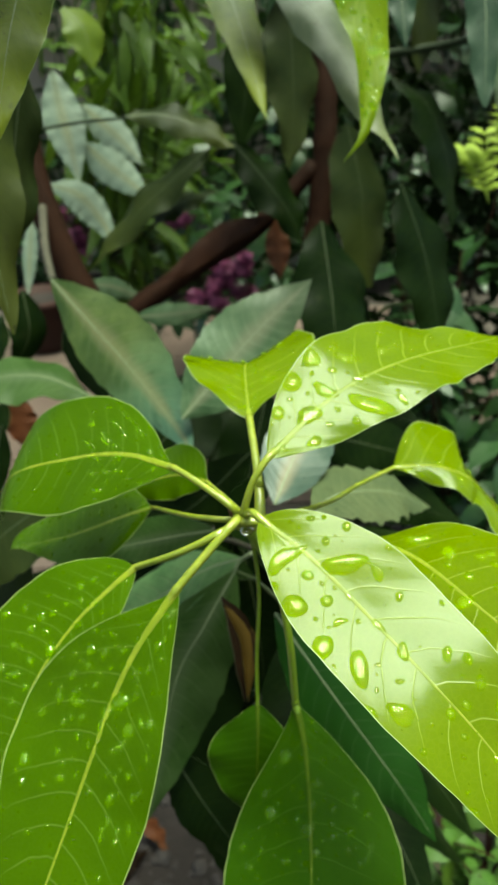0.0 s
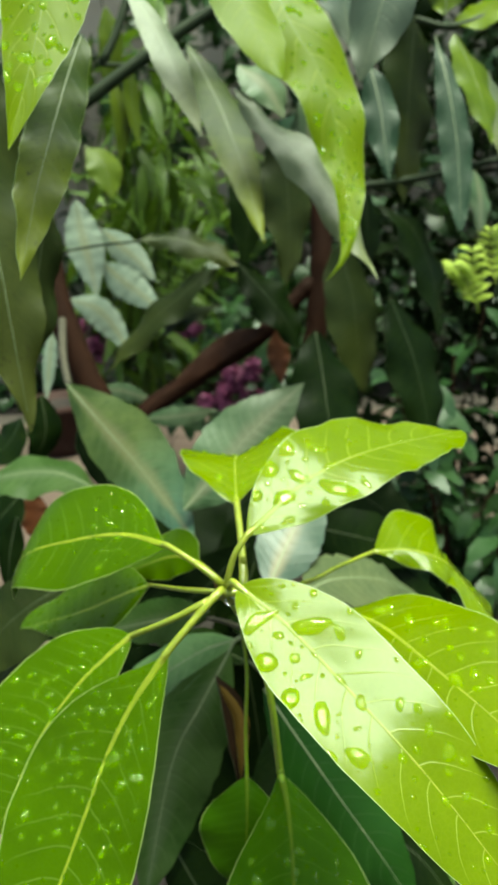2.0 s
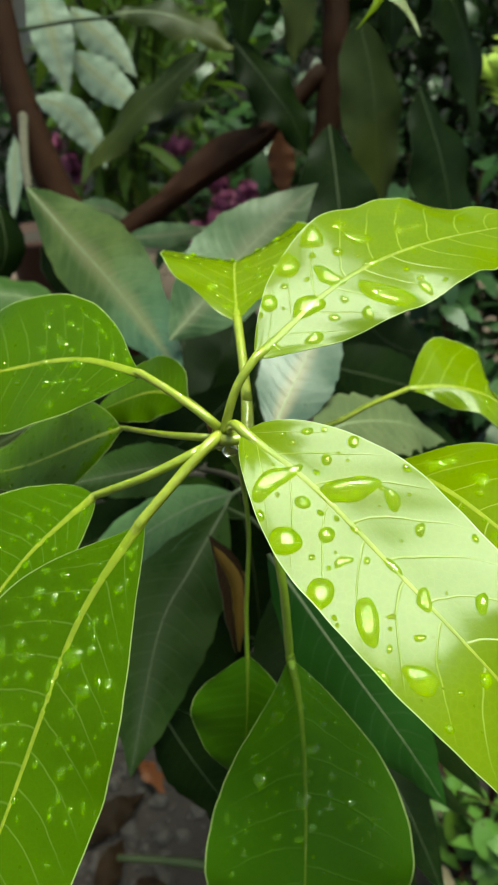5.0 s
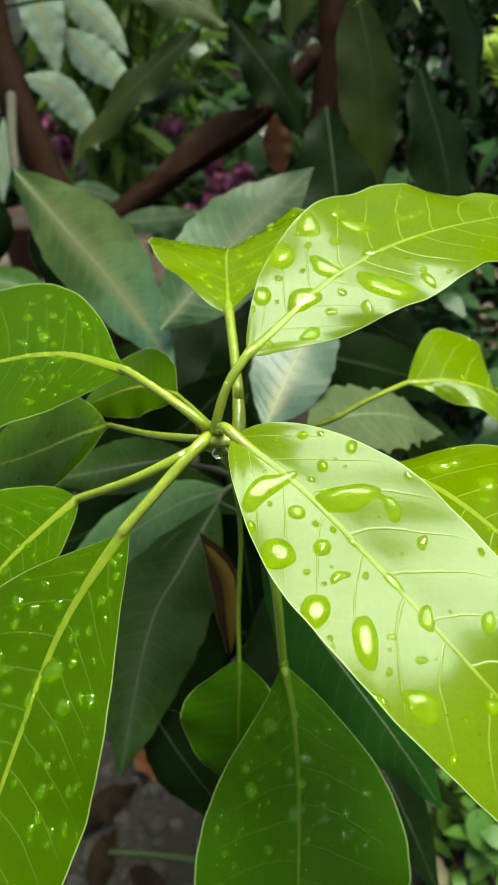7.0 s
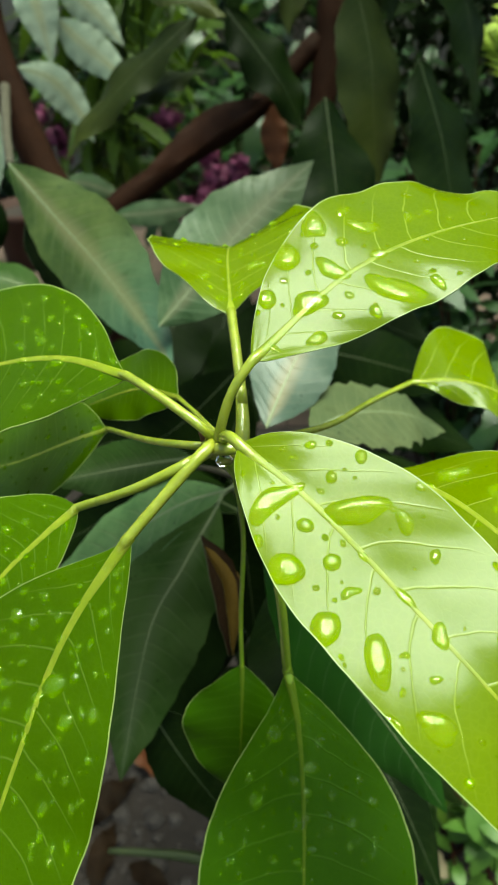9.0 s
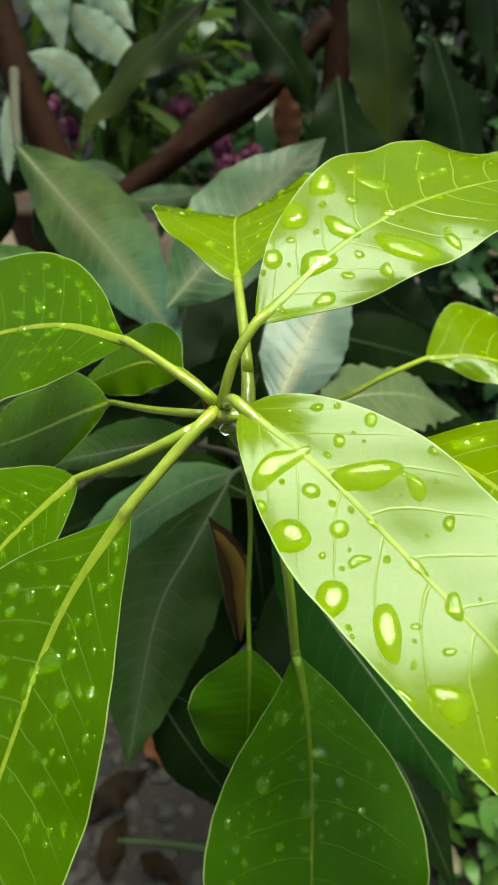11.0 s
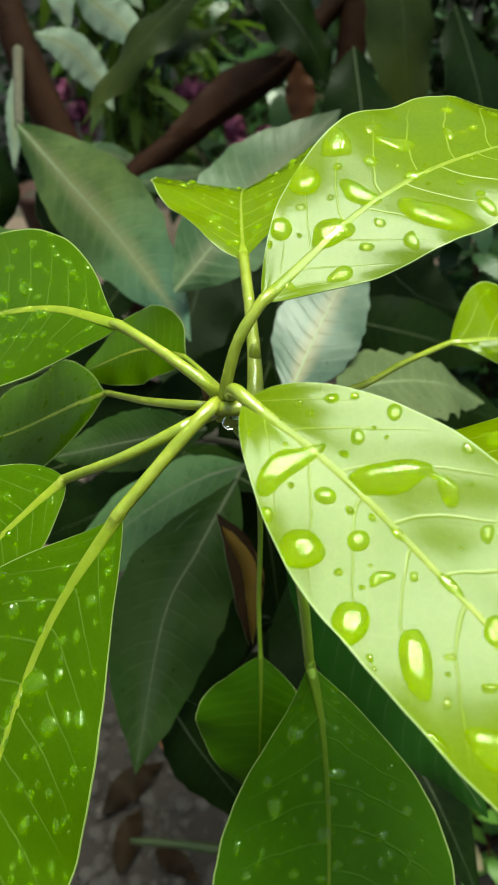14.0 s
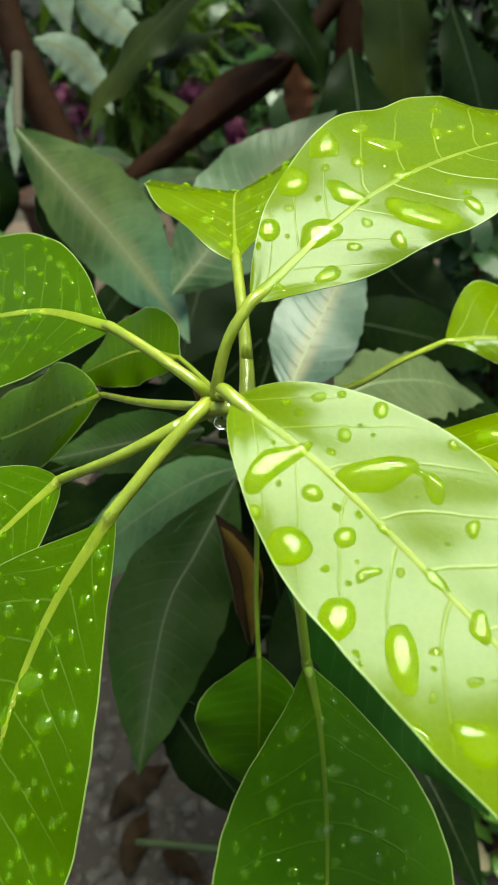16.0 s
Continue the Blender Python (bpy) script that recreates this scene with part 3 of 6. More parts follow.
lower_blade = leaf(shoot, FRESH, [(-0.0529, 0.2648, 1.0374), (-0.0652, 0.2590, 1.0295), (-0.0824, 0.2494, 1.0162), (-0.1002, 0.2336, 0.9960), (-0.1176, 0.2082, 0.9636)], (-0.1250, 0.2652, 1.0160), (-0.0728, 0.2348, 1.0098),
    [tuple(HUB), (-0.0086, 0.2563, 1.0636), (-0.0288, 0.2543, 1.0539)], uw=0.374, uws=(0.64, 0.330), pb=(0.62, 0.75), pt=(0.30, 0.54), curl=0.06, wave=0.02, r=0.0011, r_petiole=0.0017, label="large green leaf half hidden under its neighbour", **H)[1]
hanging_blade = leaf(shoot, MID, [(0.0200, 0.2729, 0.9385), (0.0245, 0.2561, 0.9211), (0.0261, 0.2319, 0.8949), (0.0249, 0.2017, 0.8628), (0.0248, 0.1880, 0.8240), (0.0250, 0.1806, 0.7704)], (-0.0210, 0.2288, 0.8759), (0.0749, 0.2304, 0.8822),
    [tuple(HUB), (0.0012, 0.2781, 1.0468), (0.0122, 0.2808, 1.0178), (0.0179, 0.2732, 0.9829)], uw=0.52, uws=(0.474, 0.455), pb=(1.04, 1.16), pt=(0.86, 0.90), curl=0.10, wave=0.03, r=0.0010, r_petiole=0.0021, label="broad hanging dark green leaf speckled with fine drops", **{**H, "ribmat": RIB_MID})[1]
leaf(shoot, MID, [(-0.0024, 0.3005, 0.9059), (-0.0025, 0.2902, 0.8944), (-0.0038, 0.2801, 0.8726), (-0.0067, 0.2714, 0.8370)], (-0.0332, 0.2872, 0.8805), (0.0181, 0.2847, 0.8843),
    [tuple(HUB), (0.0000, 0.2994, 1.0284), (0.0016, 0.3106, 0.9825), (-0.0018, 0.3080, 0.9346)], uw=0.44, pb=0.8, pt=0.9, curl=0.08, r=0.0008, r_petiole=0.0011, label="small shaded green leaf on a thin stalk", **{**H, "ribmat": RIB_MID})
leaf(shoot, FRESH, [(-0.0254, 0.3397, 1.0370), (-0.0459, 0.3541, 1.0332), (-0.0789, 0.3693, 1.0141)], (-0.0419, 0.3692, 1.0461), (-0.0475, 0.3463, 1.0219),
    [tuple(HUB), (-0.0038, 0.2848, 1.0540), (-0.0147, 0.3126, 1.0461)], uw=0.42, pb=0.75, pt=0.8, curl=0.05, r=0.0009, r_petiole=0.0011, label="small green leaf tucked behind a rounded one", **H)

# ---- older leaves lower on the same shoot ----
D = dict(nu=44, nv=8, r=0.0008, ragged=0.02, frill=0.02)


def old_leaf(mat, text, *shape):
    leaf(shoot, mat, *shape, label=text, **D)


old_leaf(SEAGREEN, "grey-green old leaf below the stalks", [(-0.0134, 0.4077, 0.9308), (-0.0410, 0.4102, 0.9193), (-0.0752, 0.4103, 0.8961), (-0.1206, 0.4061, 0.8588), (-0.1617, 0.4017, 0.8207)], (-0.0638, 0.3867, 0.8922), (-0.0971, 0.4339, 0.8935))
old_leaf(TEAL, "dark bluish green old leaf", [(-0.0195, 0.4028, 0.9242), (-0.0435, 0.3875, 0.8863), (-0.0677, 0.3737, 0.8417), (-0.0942, 0.3377, 0.7382)], (-0.0340, 0.3757, 0.8291), (-0.0900, 0.3772, 0.8722))
old_leaf(DEEP, "dark green leaf with a pale rib below a glossy one", [(0.0088, 0.3382, 0.9423), (0.0457, 0.3204, 0.8860), (0.0825, 0.3037, 0.8314), (0.1106, 0.2945, 0.7797)], (0.0721, 0.3270, 0.8889), (0.0310, 0.3085, 0.8657))
old_leaf(TEAL, "shaded green leaf behind the stalks", [(-0.0296, 0.3898, 0.9682), (-0.0640, 0.3939, 0.9598), (-0.1212, 0.4024, 0.9422)], (-0.0664, 0.3860, 0.9452), (-0.0716, 0.4034, 0.9712))
old_leaf(DARK_SHADE, "dark green old leaf in shade", [(-0.0775, 0.3738, 0.7717), (-0.0522, 0.3523, 0.7378), (-0.0154, 0.3316, 0.6862)], (-0.0322, 0.3607, 0.7478), (-0.0702, 0.3428, 0.7252))
old_leaf(DULL_SHEEN, "silvery old leaf with a brownish middle", [(0.0087, 0.4514, 0.9457), (0.0213, 0.4864, 0.9579), (0.0381, 0.5252, 0.9748), (0.0589, 0.5757, 0.9902)], (0.0036, 0.5082, 0.9758), (0.0528, 0.4971, 0.9538))
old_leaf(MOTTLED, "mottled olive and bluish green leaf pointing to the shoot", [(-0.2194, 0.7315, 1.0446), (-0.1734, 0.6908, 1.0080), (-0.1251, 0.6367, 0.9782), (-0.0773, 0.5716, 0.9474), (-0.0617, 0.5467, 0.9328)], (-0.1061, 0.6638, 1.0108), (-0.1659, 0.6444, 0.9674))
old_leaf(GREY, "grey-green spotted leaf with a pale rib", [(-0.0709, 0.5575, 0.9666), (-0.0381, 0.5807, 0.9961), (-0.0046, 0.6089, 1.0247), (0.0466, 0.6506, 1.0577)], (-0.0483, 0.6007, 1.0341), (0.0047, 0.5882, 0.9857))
old_leaf(DARK_SHADE, "dark green leaf in deep shade", [(-0.0174, 0.6223, 0.8941), (-0.0796, 0.5946, 0.8475), (-0.1579, 0.5761, 0.8158)], (-0.0543, 0.5858, 0.8336), (-0.0930, 0.6087, 0.8704))
old_leaf(DARK_SHADE, "dark green leaf in deep shade", [(-0.0082, 0.5682, 0.9038), (-0.0287, 0.5535, 0.8524), (-0.0470, 0.5391, 0.7840)], (-0.0066, 0.5509, 0.8472), (-0.0491, 0.5575, 0.8622))
old_leaf(DARK_SHADE, "dark green leaf in deep shade", [(-0.0963, 0.7446, 0.8683), (-0.1601, 0.7238, 0.8314), (-0.2573, 0.7258, 0.8133)], (-0.1449, 0.7078, 0.8076), (-0.1738, 0.7403, 0.8560))
old_leaf(DARK_SHADE, "dark green leaf in deep shade", [(-0.0318, 0.5090, 0.7747), (-0.0715, 0.4752, 0.6996), (-0.0995, 0.4389, 0.6196)], (-0.0335, 0.4722, 0.6947), (-0.0993, 0.4870, 0.7239))
old_leaf(DARK_SHADE, "dark green leaf in deep shade", [(0.0305, 0.7452, 0.8519), (0.1100, 0.7579, 0.8244), (0.2220, 0.7824, 0.7747)], (0.1229, 0.7792, 0.8499), (0.1031, 0.7380, 0.7961))
old_leaf(DARK_SHADE, "dark green leaf in deep shade", [(-0.0044, 0.8452, 0.8575), (-0.0241, 0.7933, 0.7891), (-0.0437, 0.7415, 0.7206)], (0.0227, 0.7953, 0.7855), (-0.0670, 0.8017, 0.8064))
old_leaf(DARK_SHADE, "dark green leaf in deep shade", [(-0.0702, 0.4742, 0.6641), (-0.0447, 0.4448, 0.5862), (-0.0328, 0.4059, 0.4971)], (-0.0123, 0.4569, 0.6008), (-0.0808, 0.4369, 0.5827))
old_leaf(DARK_SHADE, "dark green leaf in deep shade", [(-0.0215, 0.5035, 0.8679), (-0.0116, 0.4834, 0.8049), (-0.0061, 0.4684, 0.7155)], (0.0123, 0.4886, 0.8105), (-0.0364, 0.4801, 0.8054))
old_leaf(DARK_SHADE, "dark green leaf in deep shade", [(-0.1038, 0.6052, 0.7803), (-0.1679, 0.5853, 0.7446), (-0.2441, 0.5701, 0.7171)], (-0.1463, 0.5726, 0.7256), (-0.1797, 0.6010, 0.7691))
old_leaf(DARK_SHADE, "dark green leaf in deep shade", [(-0.1024, 0.7209, 0.7855), (-0.1776, 0.6963, 0.7620), (-0.2758, 0.6738, 0.7445)], (-0.1642, 0.6730, 0.7282), (-0.1922, 0.7194, 0.7956))
old_leaf(DARK_SHADE, "dark green leaf in deep shade", [(-0.0994, 0.9744, 0.8434), (-0.1257, 0.9005, 0.7796), (-0.1510, 0.8171, 0.7027)], (-0.0759, 0.8953, 0.7656), (-0.1752, 0.9064, 0.7942))
old_leaf(DARK_SHADE, "dark green leaf in deep shade", [(-0.0449, 1.0109, 0.8349), (-0.0628, 0.9314, 0.7624), (-0.0788, 0.8461, 0.6985)], (-0.0190, 0.9371, 0.7609), (-0.1031, 0.9413, 0.7780))
old_leaf(DARK_SHADE, "dark green leaf in deep shade", [(0.0895, 0.9656, 0.8397), (0.1438, 0.9320, 0.7861), (0.2124, 0.9195, 0.7597)], (0.1724, 0.9580, 0.8179), (0.0993, 0.9159, 0.7702))
old_leaf(DARK_SHADE, "dark green leaf in deep shade", [(0.0534, 0.7535, 0.8090), (0.1497, 0.7571, 0.7498), (0.2384, 0.7573, 0.7040)], (0.1496, 0.7764, 0.7848), (0.1168, 0.7369, 0.7351))
old_leaf(DARK_SHADE, "dark green leaf in deep shade", [(-0.1927, 0.6348, 0.7308), (-0.2482, 0.6187, 0.7161), (-0.3257, 0.6045, 0.7073)], (-0.2445, 0.5994, 0.6892), (-0.2575, 0.6369, 0.7425))
old_leaf(DARK_SHADE, "dark hanging leaf near the tiles", [(-0.2256, 0.5473, 0.9718), (-0.2336, 0.5356, 0.9392), (-0.2385, 0.5231, 0.9038)], (-0.2215, 0.5364, 0.9387), (-0.2446, 0.5365, 0.9443))
old_leaf(DARK_SHADE, "dark green leaf in deep shade", [(-0.1501, 0.5178, 0.9367), (-0.1714, 0.5102, 0.9295), (-0.2154, 0.5162, 0.9101)], (-0.1710, 0.5040, 0.9174), (-0.1804, 0.5178, 0.9377))
old_leaf(DARK_SHADE, "dark green leaf in deep shade", [(-0.1265, 0.4829, 0.8854), (-0.1516, 0.4755, 0.8790), (-0.1886, 0.4744, 0.8658)], (-0.1487, 0.4693, 0.8697), (-0.1562, 0.4817, 0.8877))
old_leaf(DARK_SHADE, "dark green leaf in deep shade", [(-0.1858, 0.9161, 0.8407), (-0.2135, 0.8926, 0.8125), (-0.2517, 0.8605, 0.7741)], (-0.1972, 0.8841, 0.7984), (-0.2336, 0.8980, 0.8229))
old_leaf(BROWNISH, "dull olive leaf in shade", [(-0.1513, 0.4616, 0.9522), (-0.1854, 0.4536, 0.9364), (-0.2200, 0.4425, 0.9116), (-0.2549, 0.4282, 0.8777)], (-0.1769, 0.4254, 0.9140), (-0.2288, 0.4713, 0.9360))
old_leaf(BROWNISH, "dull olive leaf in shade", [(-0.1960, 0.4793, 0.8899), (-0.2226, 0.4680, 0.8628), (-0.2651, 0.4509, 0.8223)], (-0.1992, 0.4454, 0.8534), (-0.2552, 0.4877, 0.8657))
old_leaf(DARK_SHADE, "dark leaf in shade", [(-0.2942, 0.7337, 0.9127), (-0.3232, 0.7221, 0.8851), (-0.3666, 0.7052, 0.8454)], (-0.2994, 0.6984, 0.8723), (-0.3545, 0.7435, 0.8928))
leaf(shoot, DRY, [(-0.0288, 0.3809, 0.9196), (-0.0196, 0.3660, 0.8951), (-0.0146, 0.3490, 0.8520)], (-0.0128, 0.3735, 0.8885), (-0.0276, 0.3590, 0.8990), label="curled dark brown dead leaf", **{**D, "curl": -0.7, "r": 0.0005})
# second blade, added to put the dead leaf's lit edge into ochre
leaf(shoot, OCHRE_LIT, [(-0.0262, 0.3760, 0.9150), (-0.0112, 0.3670, 0.8915), (-0.0122, 0.3480, 0.8530)], (-0.0040, 0.3700, 0.8870), (-0.0146, 0.3640, 0.8920), label="ochre blade standing for the lit edge of a dead leaf", **{**D, "curl": 0.5, "r": 0.0004})
leaf(shoot, MOSSY, [(0.0360, 0.4511, 0.9411), (0.0630, 0.4827, 0.9343), (0.1046, 0.5113, 0.9156), (0.1429, 0.5349, 0.8831)], (0.0838, 0.5297, 0.9330), (0.0783, 0.4617, 0.9211), label="dull grey-green leaf with a toothed edge", **{**D, "nu": 60, "frill": 0.09, "ragged": 0.05})
attach(tube([(-0.0312, 0.3869, 0.9642), (-0.0194, 0.4021, 0.9498), (-0.0062, 0.4153, 0.9324)], 0.0016, 0.0022, "twig", GREYTWIG, 7, 12, 0.15), shoot, "pale grey bare twig")
attach(tube([(-0.1645, 0.4328, 0.4498), (-0.1184, 0.4286, 0.4547), (-0.0629, 0.4220, 0.4553), (0.0224, 0.4002, 0.4478)], 0.0030, 0.0080, "twig", RIB_SHADE, 8, 14, 0.1), shoot, "green twig with a swollen end")
attach(tube([(-0.0073, 0.4059, 0.9364), (-0.0161, 0.4067, 0.9295), (-0.0202, 0.4028, 0.9242)], 0.0016, 0.0012, "twig", RIB_DARK, 7, 8), shoot)

# older whorls further down the stem, in deep shade that is also in their colour
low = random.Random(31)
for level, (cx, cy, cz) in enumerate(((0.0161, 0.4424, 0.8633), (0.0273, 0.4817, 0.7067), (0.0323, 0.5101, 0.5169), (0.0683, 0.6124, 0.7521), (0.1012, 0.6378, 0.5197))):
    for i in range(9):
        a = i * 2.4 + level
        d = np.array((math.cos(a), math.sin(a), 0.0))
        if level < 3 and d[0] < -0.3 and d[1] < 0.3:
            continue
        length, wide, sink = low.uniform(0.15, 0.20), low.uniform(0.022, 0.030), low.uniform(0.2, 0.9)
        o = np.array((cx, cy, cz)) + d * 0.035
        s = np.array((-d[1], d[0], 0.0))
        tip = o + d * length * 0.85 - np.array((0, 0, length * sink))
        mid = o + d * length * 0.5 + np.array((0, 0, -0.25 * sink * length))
        leaf(shoot, DARK_SHADE, [tuple(o), tuple(mid), tuple(tip)], tuple(mid - s * wide), tuple(mid + s * wide), [(cx, cy, cz - 0.01)], label="dark green old leaf in deep shade", nu=16, nv=4)

# ---- the mango branches that hang into view above ----
bough = empty("mango_branch", (0.0271, 0.8967, 1.6284), "mango branch with long drooping leaves", "branch")
hung = []


def hang(mat, text, *shape, **kw):
    hung.append(leaf(bough, mat, *shape, label=text, **{**D, **kw})[1])


hang(THIN_LIT, "bright wet hanging leaf with drops", [(-0.0680, 0.4325, 1.4507), (-0.0721, 0.3868, 1.3919), (-0.0781, 0.3381, 1.3282), (-0.0885, 0.3014, 1.2759)], (-0.0508, 0.3655, 1.3581), (-0.0989, 0.3655, 1.3690), rim=RIM, ribmat=RIB_FINE, r=0.0006)
hang(OLIVE, "olive hanging leaf with a wavy pale edge and yellowish tip", [(-0.0903, 0.4739, 1.3471), (-0.0949, 0.4418, 1.3192), (-0.0992, 0.3989, 1.2815), (-0.1013, 0.3671, 1.2539), (-0.1019, 0.3250, 1.2144)], (-0.0850, 0.4085, 1.2766), (-0.1104, 0.3886, 1.2857), rim=RIM, wave=0.16, waves=5, ribmat=RIB_DARK, r=0.0004, uw=0.50, pb=0.40, frill=0.03)
hang(DULL, "long dark olive hanging leaf", [(-0.1802, 0.5539, 1.3845), (-0.1805, 0.5037, 1.2687), (-0.1669, 0.4667, 1.1881), (-0.1537, 0.4349, 1.0918)], (-0.1543, 0.5188, 1.2517), (-0.1983, 0.4720, 1.2488), wave=0.2, waves=4, uw=0.5, pt=0.9)
hang(BROWNISH, "dark olive hanging leaf", [(-0.1460, 0.5444, 1.2558), (-0.1563, 0.5289, 1.2127), (-0.1657, 0.5105, 1.1609), (-0.1805, 0.4858, 1.0919)], (-0.1498, 0.5378, 1.1754), (-0.1727, 0.4982, 1.1887), wave=0.2)
hang(THIN_LIT, "yellow-green hanging leaf", [(-0.0341, 0.6707, 1.4703), (-0.0059, 0.6366, 1.4136), (0.0143, 0.6093, 1.3694), (0.0363, 0.5807, 1.3240)], (0.0186, 0.6451, 1.4123), (-0.0194, 0.6143, 1.3927), rim=RIM, ribmat=RIB_FINE, r=0.0006, wave=0.05, uw=0.6, pt=0.7)
hang(THIN_LIT, "long bright hanging leaf with a curled tip and drops", [(-0.0059, 0.7791, 1.5241), (0.0385, 0.6963, 1.3955), (0.0702, 0.6635, 1.3325), (0.0868, 0.6292, 1.2655), (0.0887, 0.6006, 1.2183), (0.0828, 0.5779, 1.1872), (0.0654, 0.5626, 1.1682)], (0.0890, 0.6912, 1.3658), (0.0327, 0.6564, 1.3386), rim=RIM, ribmat=RIB_FINE, r=0.0006, uw=0.45, uws=(0.40, 0.36), pt=1.35, wave=0.12, waves=5)
hang(BLUISH, "broad blue-grey leaf with a pale rib", [(0.2107, 0.8339, 1.5268), (0.1654, 0.7918, 1.4571), (0.1374, 0.7603, 1.4054), (0.1105, 0.7248, 1.3290)], (0.1852, 0.7549, 1.4185), (0.1242, 0.8068, 1.4603), wave=0.12, frill=0.03, pt=0.8)
hang(ASH, "narrow pale grey hanging leaf", [(-0.1193, 0.7920, 1.4446), (-0.0903, 0.7663, 1.3999), (-0.0671, 0.7372, 1.3529), (-0.0405, 0.6961, 1.2886)], (-0.0649, 0.7639, 1.3814), (-0.09, 0.7375, 1.3679), uw=0.5)
hang(OLIVE, "dark olive hanging leaf", [(-0.0917, 1.0769, 1.4228), (-0.0474, 1.0015, 1.3375), (-0.0155, 0.9202, 1.2534), (0.0077, 0.8378, 1.1743)], (-0.0096, 0.9850, 1.3117), (-0.0595, 0.9549, 1.2967), ribmat=RIB_DARK, r=0.0007)
hang(ASH, "grey-blue leaf sweeping downwards", [(-0.0121, 0.7563, 1.3343), (0.0245, 0.7216, 1.2925), (0.0594, 0.6914, 1.2583), (0.0860, 0.6510, 1.2114), (0.1152, 0.6173, 1.1590)], (0.0759, 0.7081, 1.2672), (0.0442, 0.6738, 1.2484), wave=0.2, uw=0.5)
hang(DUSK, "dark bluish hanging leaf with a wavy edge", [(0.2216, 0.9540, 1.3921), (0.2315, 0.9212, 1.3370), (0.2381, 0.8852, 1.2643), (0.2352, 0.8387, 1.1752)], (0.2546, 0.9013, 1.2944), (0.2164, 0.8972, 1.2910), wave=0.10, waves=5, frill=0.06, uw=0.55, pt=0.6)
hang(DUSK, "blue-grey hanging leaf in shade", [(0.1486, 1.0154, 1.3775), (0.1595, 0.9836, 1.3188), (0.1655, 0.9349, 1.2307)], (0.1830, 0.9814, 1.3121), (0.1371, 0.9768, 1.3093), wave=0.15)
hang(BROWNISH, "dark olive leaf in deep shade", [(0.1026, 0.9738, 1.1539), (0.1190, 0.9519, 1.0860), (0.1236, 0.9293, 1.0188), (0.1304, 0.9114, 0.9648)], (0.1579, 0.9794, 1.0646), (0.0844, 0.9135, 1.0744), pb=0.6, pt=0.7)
hang(DARK_SHADE, "dark leaf in deep shade", [(0.1672, 0.9346, 1.0865), (0.1944, 0.9112, 1.0118), (0.2089, 0.8896, 0.9452), (0.2188, 0.8678, 0.8790)], (0.2369, 0.9396, 0.9921), (0.1613, 0.8721, 0.9977), wave=0.1)
hang(DARK_SHADE, "dark arching leaf in shade", [(0.1634, 1.0264, 1.2014), (0.2100, 1.0167, 1.1623), (0.2351, 0.9959, 1.0956), (0.2411, 0.9701, 1.0187)], (0.2477, 1.0411, 1.1320), (0.1978, 0.9723, 1.1281), wave=0.1)
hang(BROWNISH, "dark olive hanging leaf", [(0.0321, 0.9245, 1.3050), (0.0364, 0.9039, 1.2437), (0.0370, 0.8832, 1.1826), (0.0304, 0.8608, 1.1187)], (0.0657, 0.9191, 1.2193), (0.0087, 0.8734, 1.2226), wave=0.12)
hang(DARK_SHADE, "dark leaf crossing behind others", [(-0.0374, 0.9889, 1.1367), (-0.0030, 0.9777, 1.0962), (0.0273, 0.9663, 1.0559), (0.0493, 0.9519, 1.0085)], (0.0287, 1.0003, 1.0932), (-0.0131, 0.9475, 1.0720), wave=0.15)
hang(DARK_SHADE, "dark green broad leaf with a pale rib", [(0.0635, 0.8159, 1.0725), (0.0693, 0.7909, 1.0291), (0.0739, 0.7524, 0.9773), (0.0760, 0.7084, 0.9097)], (0.1141, 0.7901, 0.9928), (0.0320, 0.7442, 1.0009), pb=0.8, wave=0.12)
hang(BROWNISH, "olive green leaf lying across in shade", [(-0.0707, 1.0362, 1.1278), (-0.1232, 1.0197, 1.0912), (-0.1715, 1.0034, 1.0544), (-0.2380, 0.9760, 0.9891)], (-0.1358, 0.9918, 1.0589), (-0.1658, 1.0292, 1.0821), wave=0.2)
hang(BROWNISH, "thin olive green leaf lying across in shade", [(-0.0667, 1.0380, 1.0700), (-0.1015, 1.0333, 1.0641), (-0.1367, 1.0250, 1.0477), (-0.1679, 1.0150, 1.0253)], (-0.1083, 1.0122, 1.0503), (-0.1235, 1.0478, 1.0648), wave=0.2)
hang(DULL, "thin dull olive leaf lying across", [(-0.1911, 1.0930, 1.1663), (-0.1399, 1.0964, 1.1646), (-0.0877, 1.0944, 1.1468), (-0.0319, 1.0874, 1.1138)], (-0.1112, 1.1171, 1.1722), (-0.1194, 1.0740, 1.1407), wave=0.2)
hang(TEAL, "dull grey-green leaf lying to the side", [(-0.1738, 0.6495, 0.9492), (-0.2195, 0.6530, 0.9697), (-0.2687, 0.6495, 0.9706), (-0.3309, 0.6396, 0.9555)], (-0.2325, 0.6175, 0.9616), (-0.2538, 0.6857, 0.9803), wave=0.1)
hang(DARK_SHADE, "dark leaf under a grey one", [(-0.1906, 0.7019, 0.9200), (-0.2196, 0.7045, 0.9345), (-0.2592, 0.7024, 0.9371)], (-0.2196, 0.6917, 0.9278), (-0.2195, 0.7175, 0.9414))
hang(DARK_SHADE, "dark hanging leaf before the pot", [(-0.2668, 0.7733, 1.0224), (-0.2635, 0.7578, 0.9762), (-0.2861, 0.7431, 0.9384)], (-0.2464, 0.7708, 0.9794), (-0.2810, 0.7486, 0.9843))
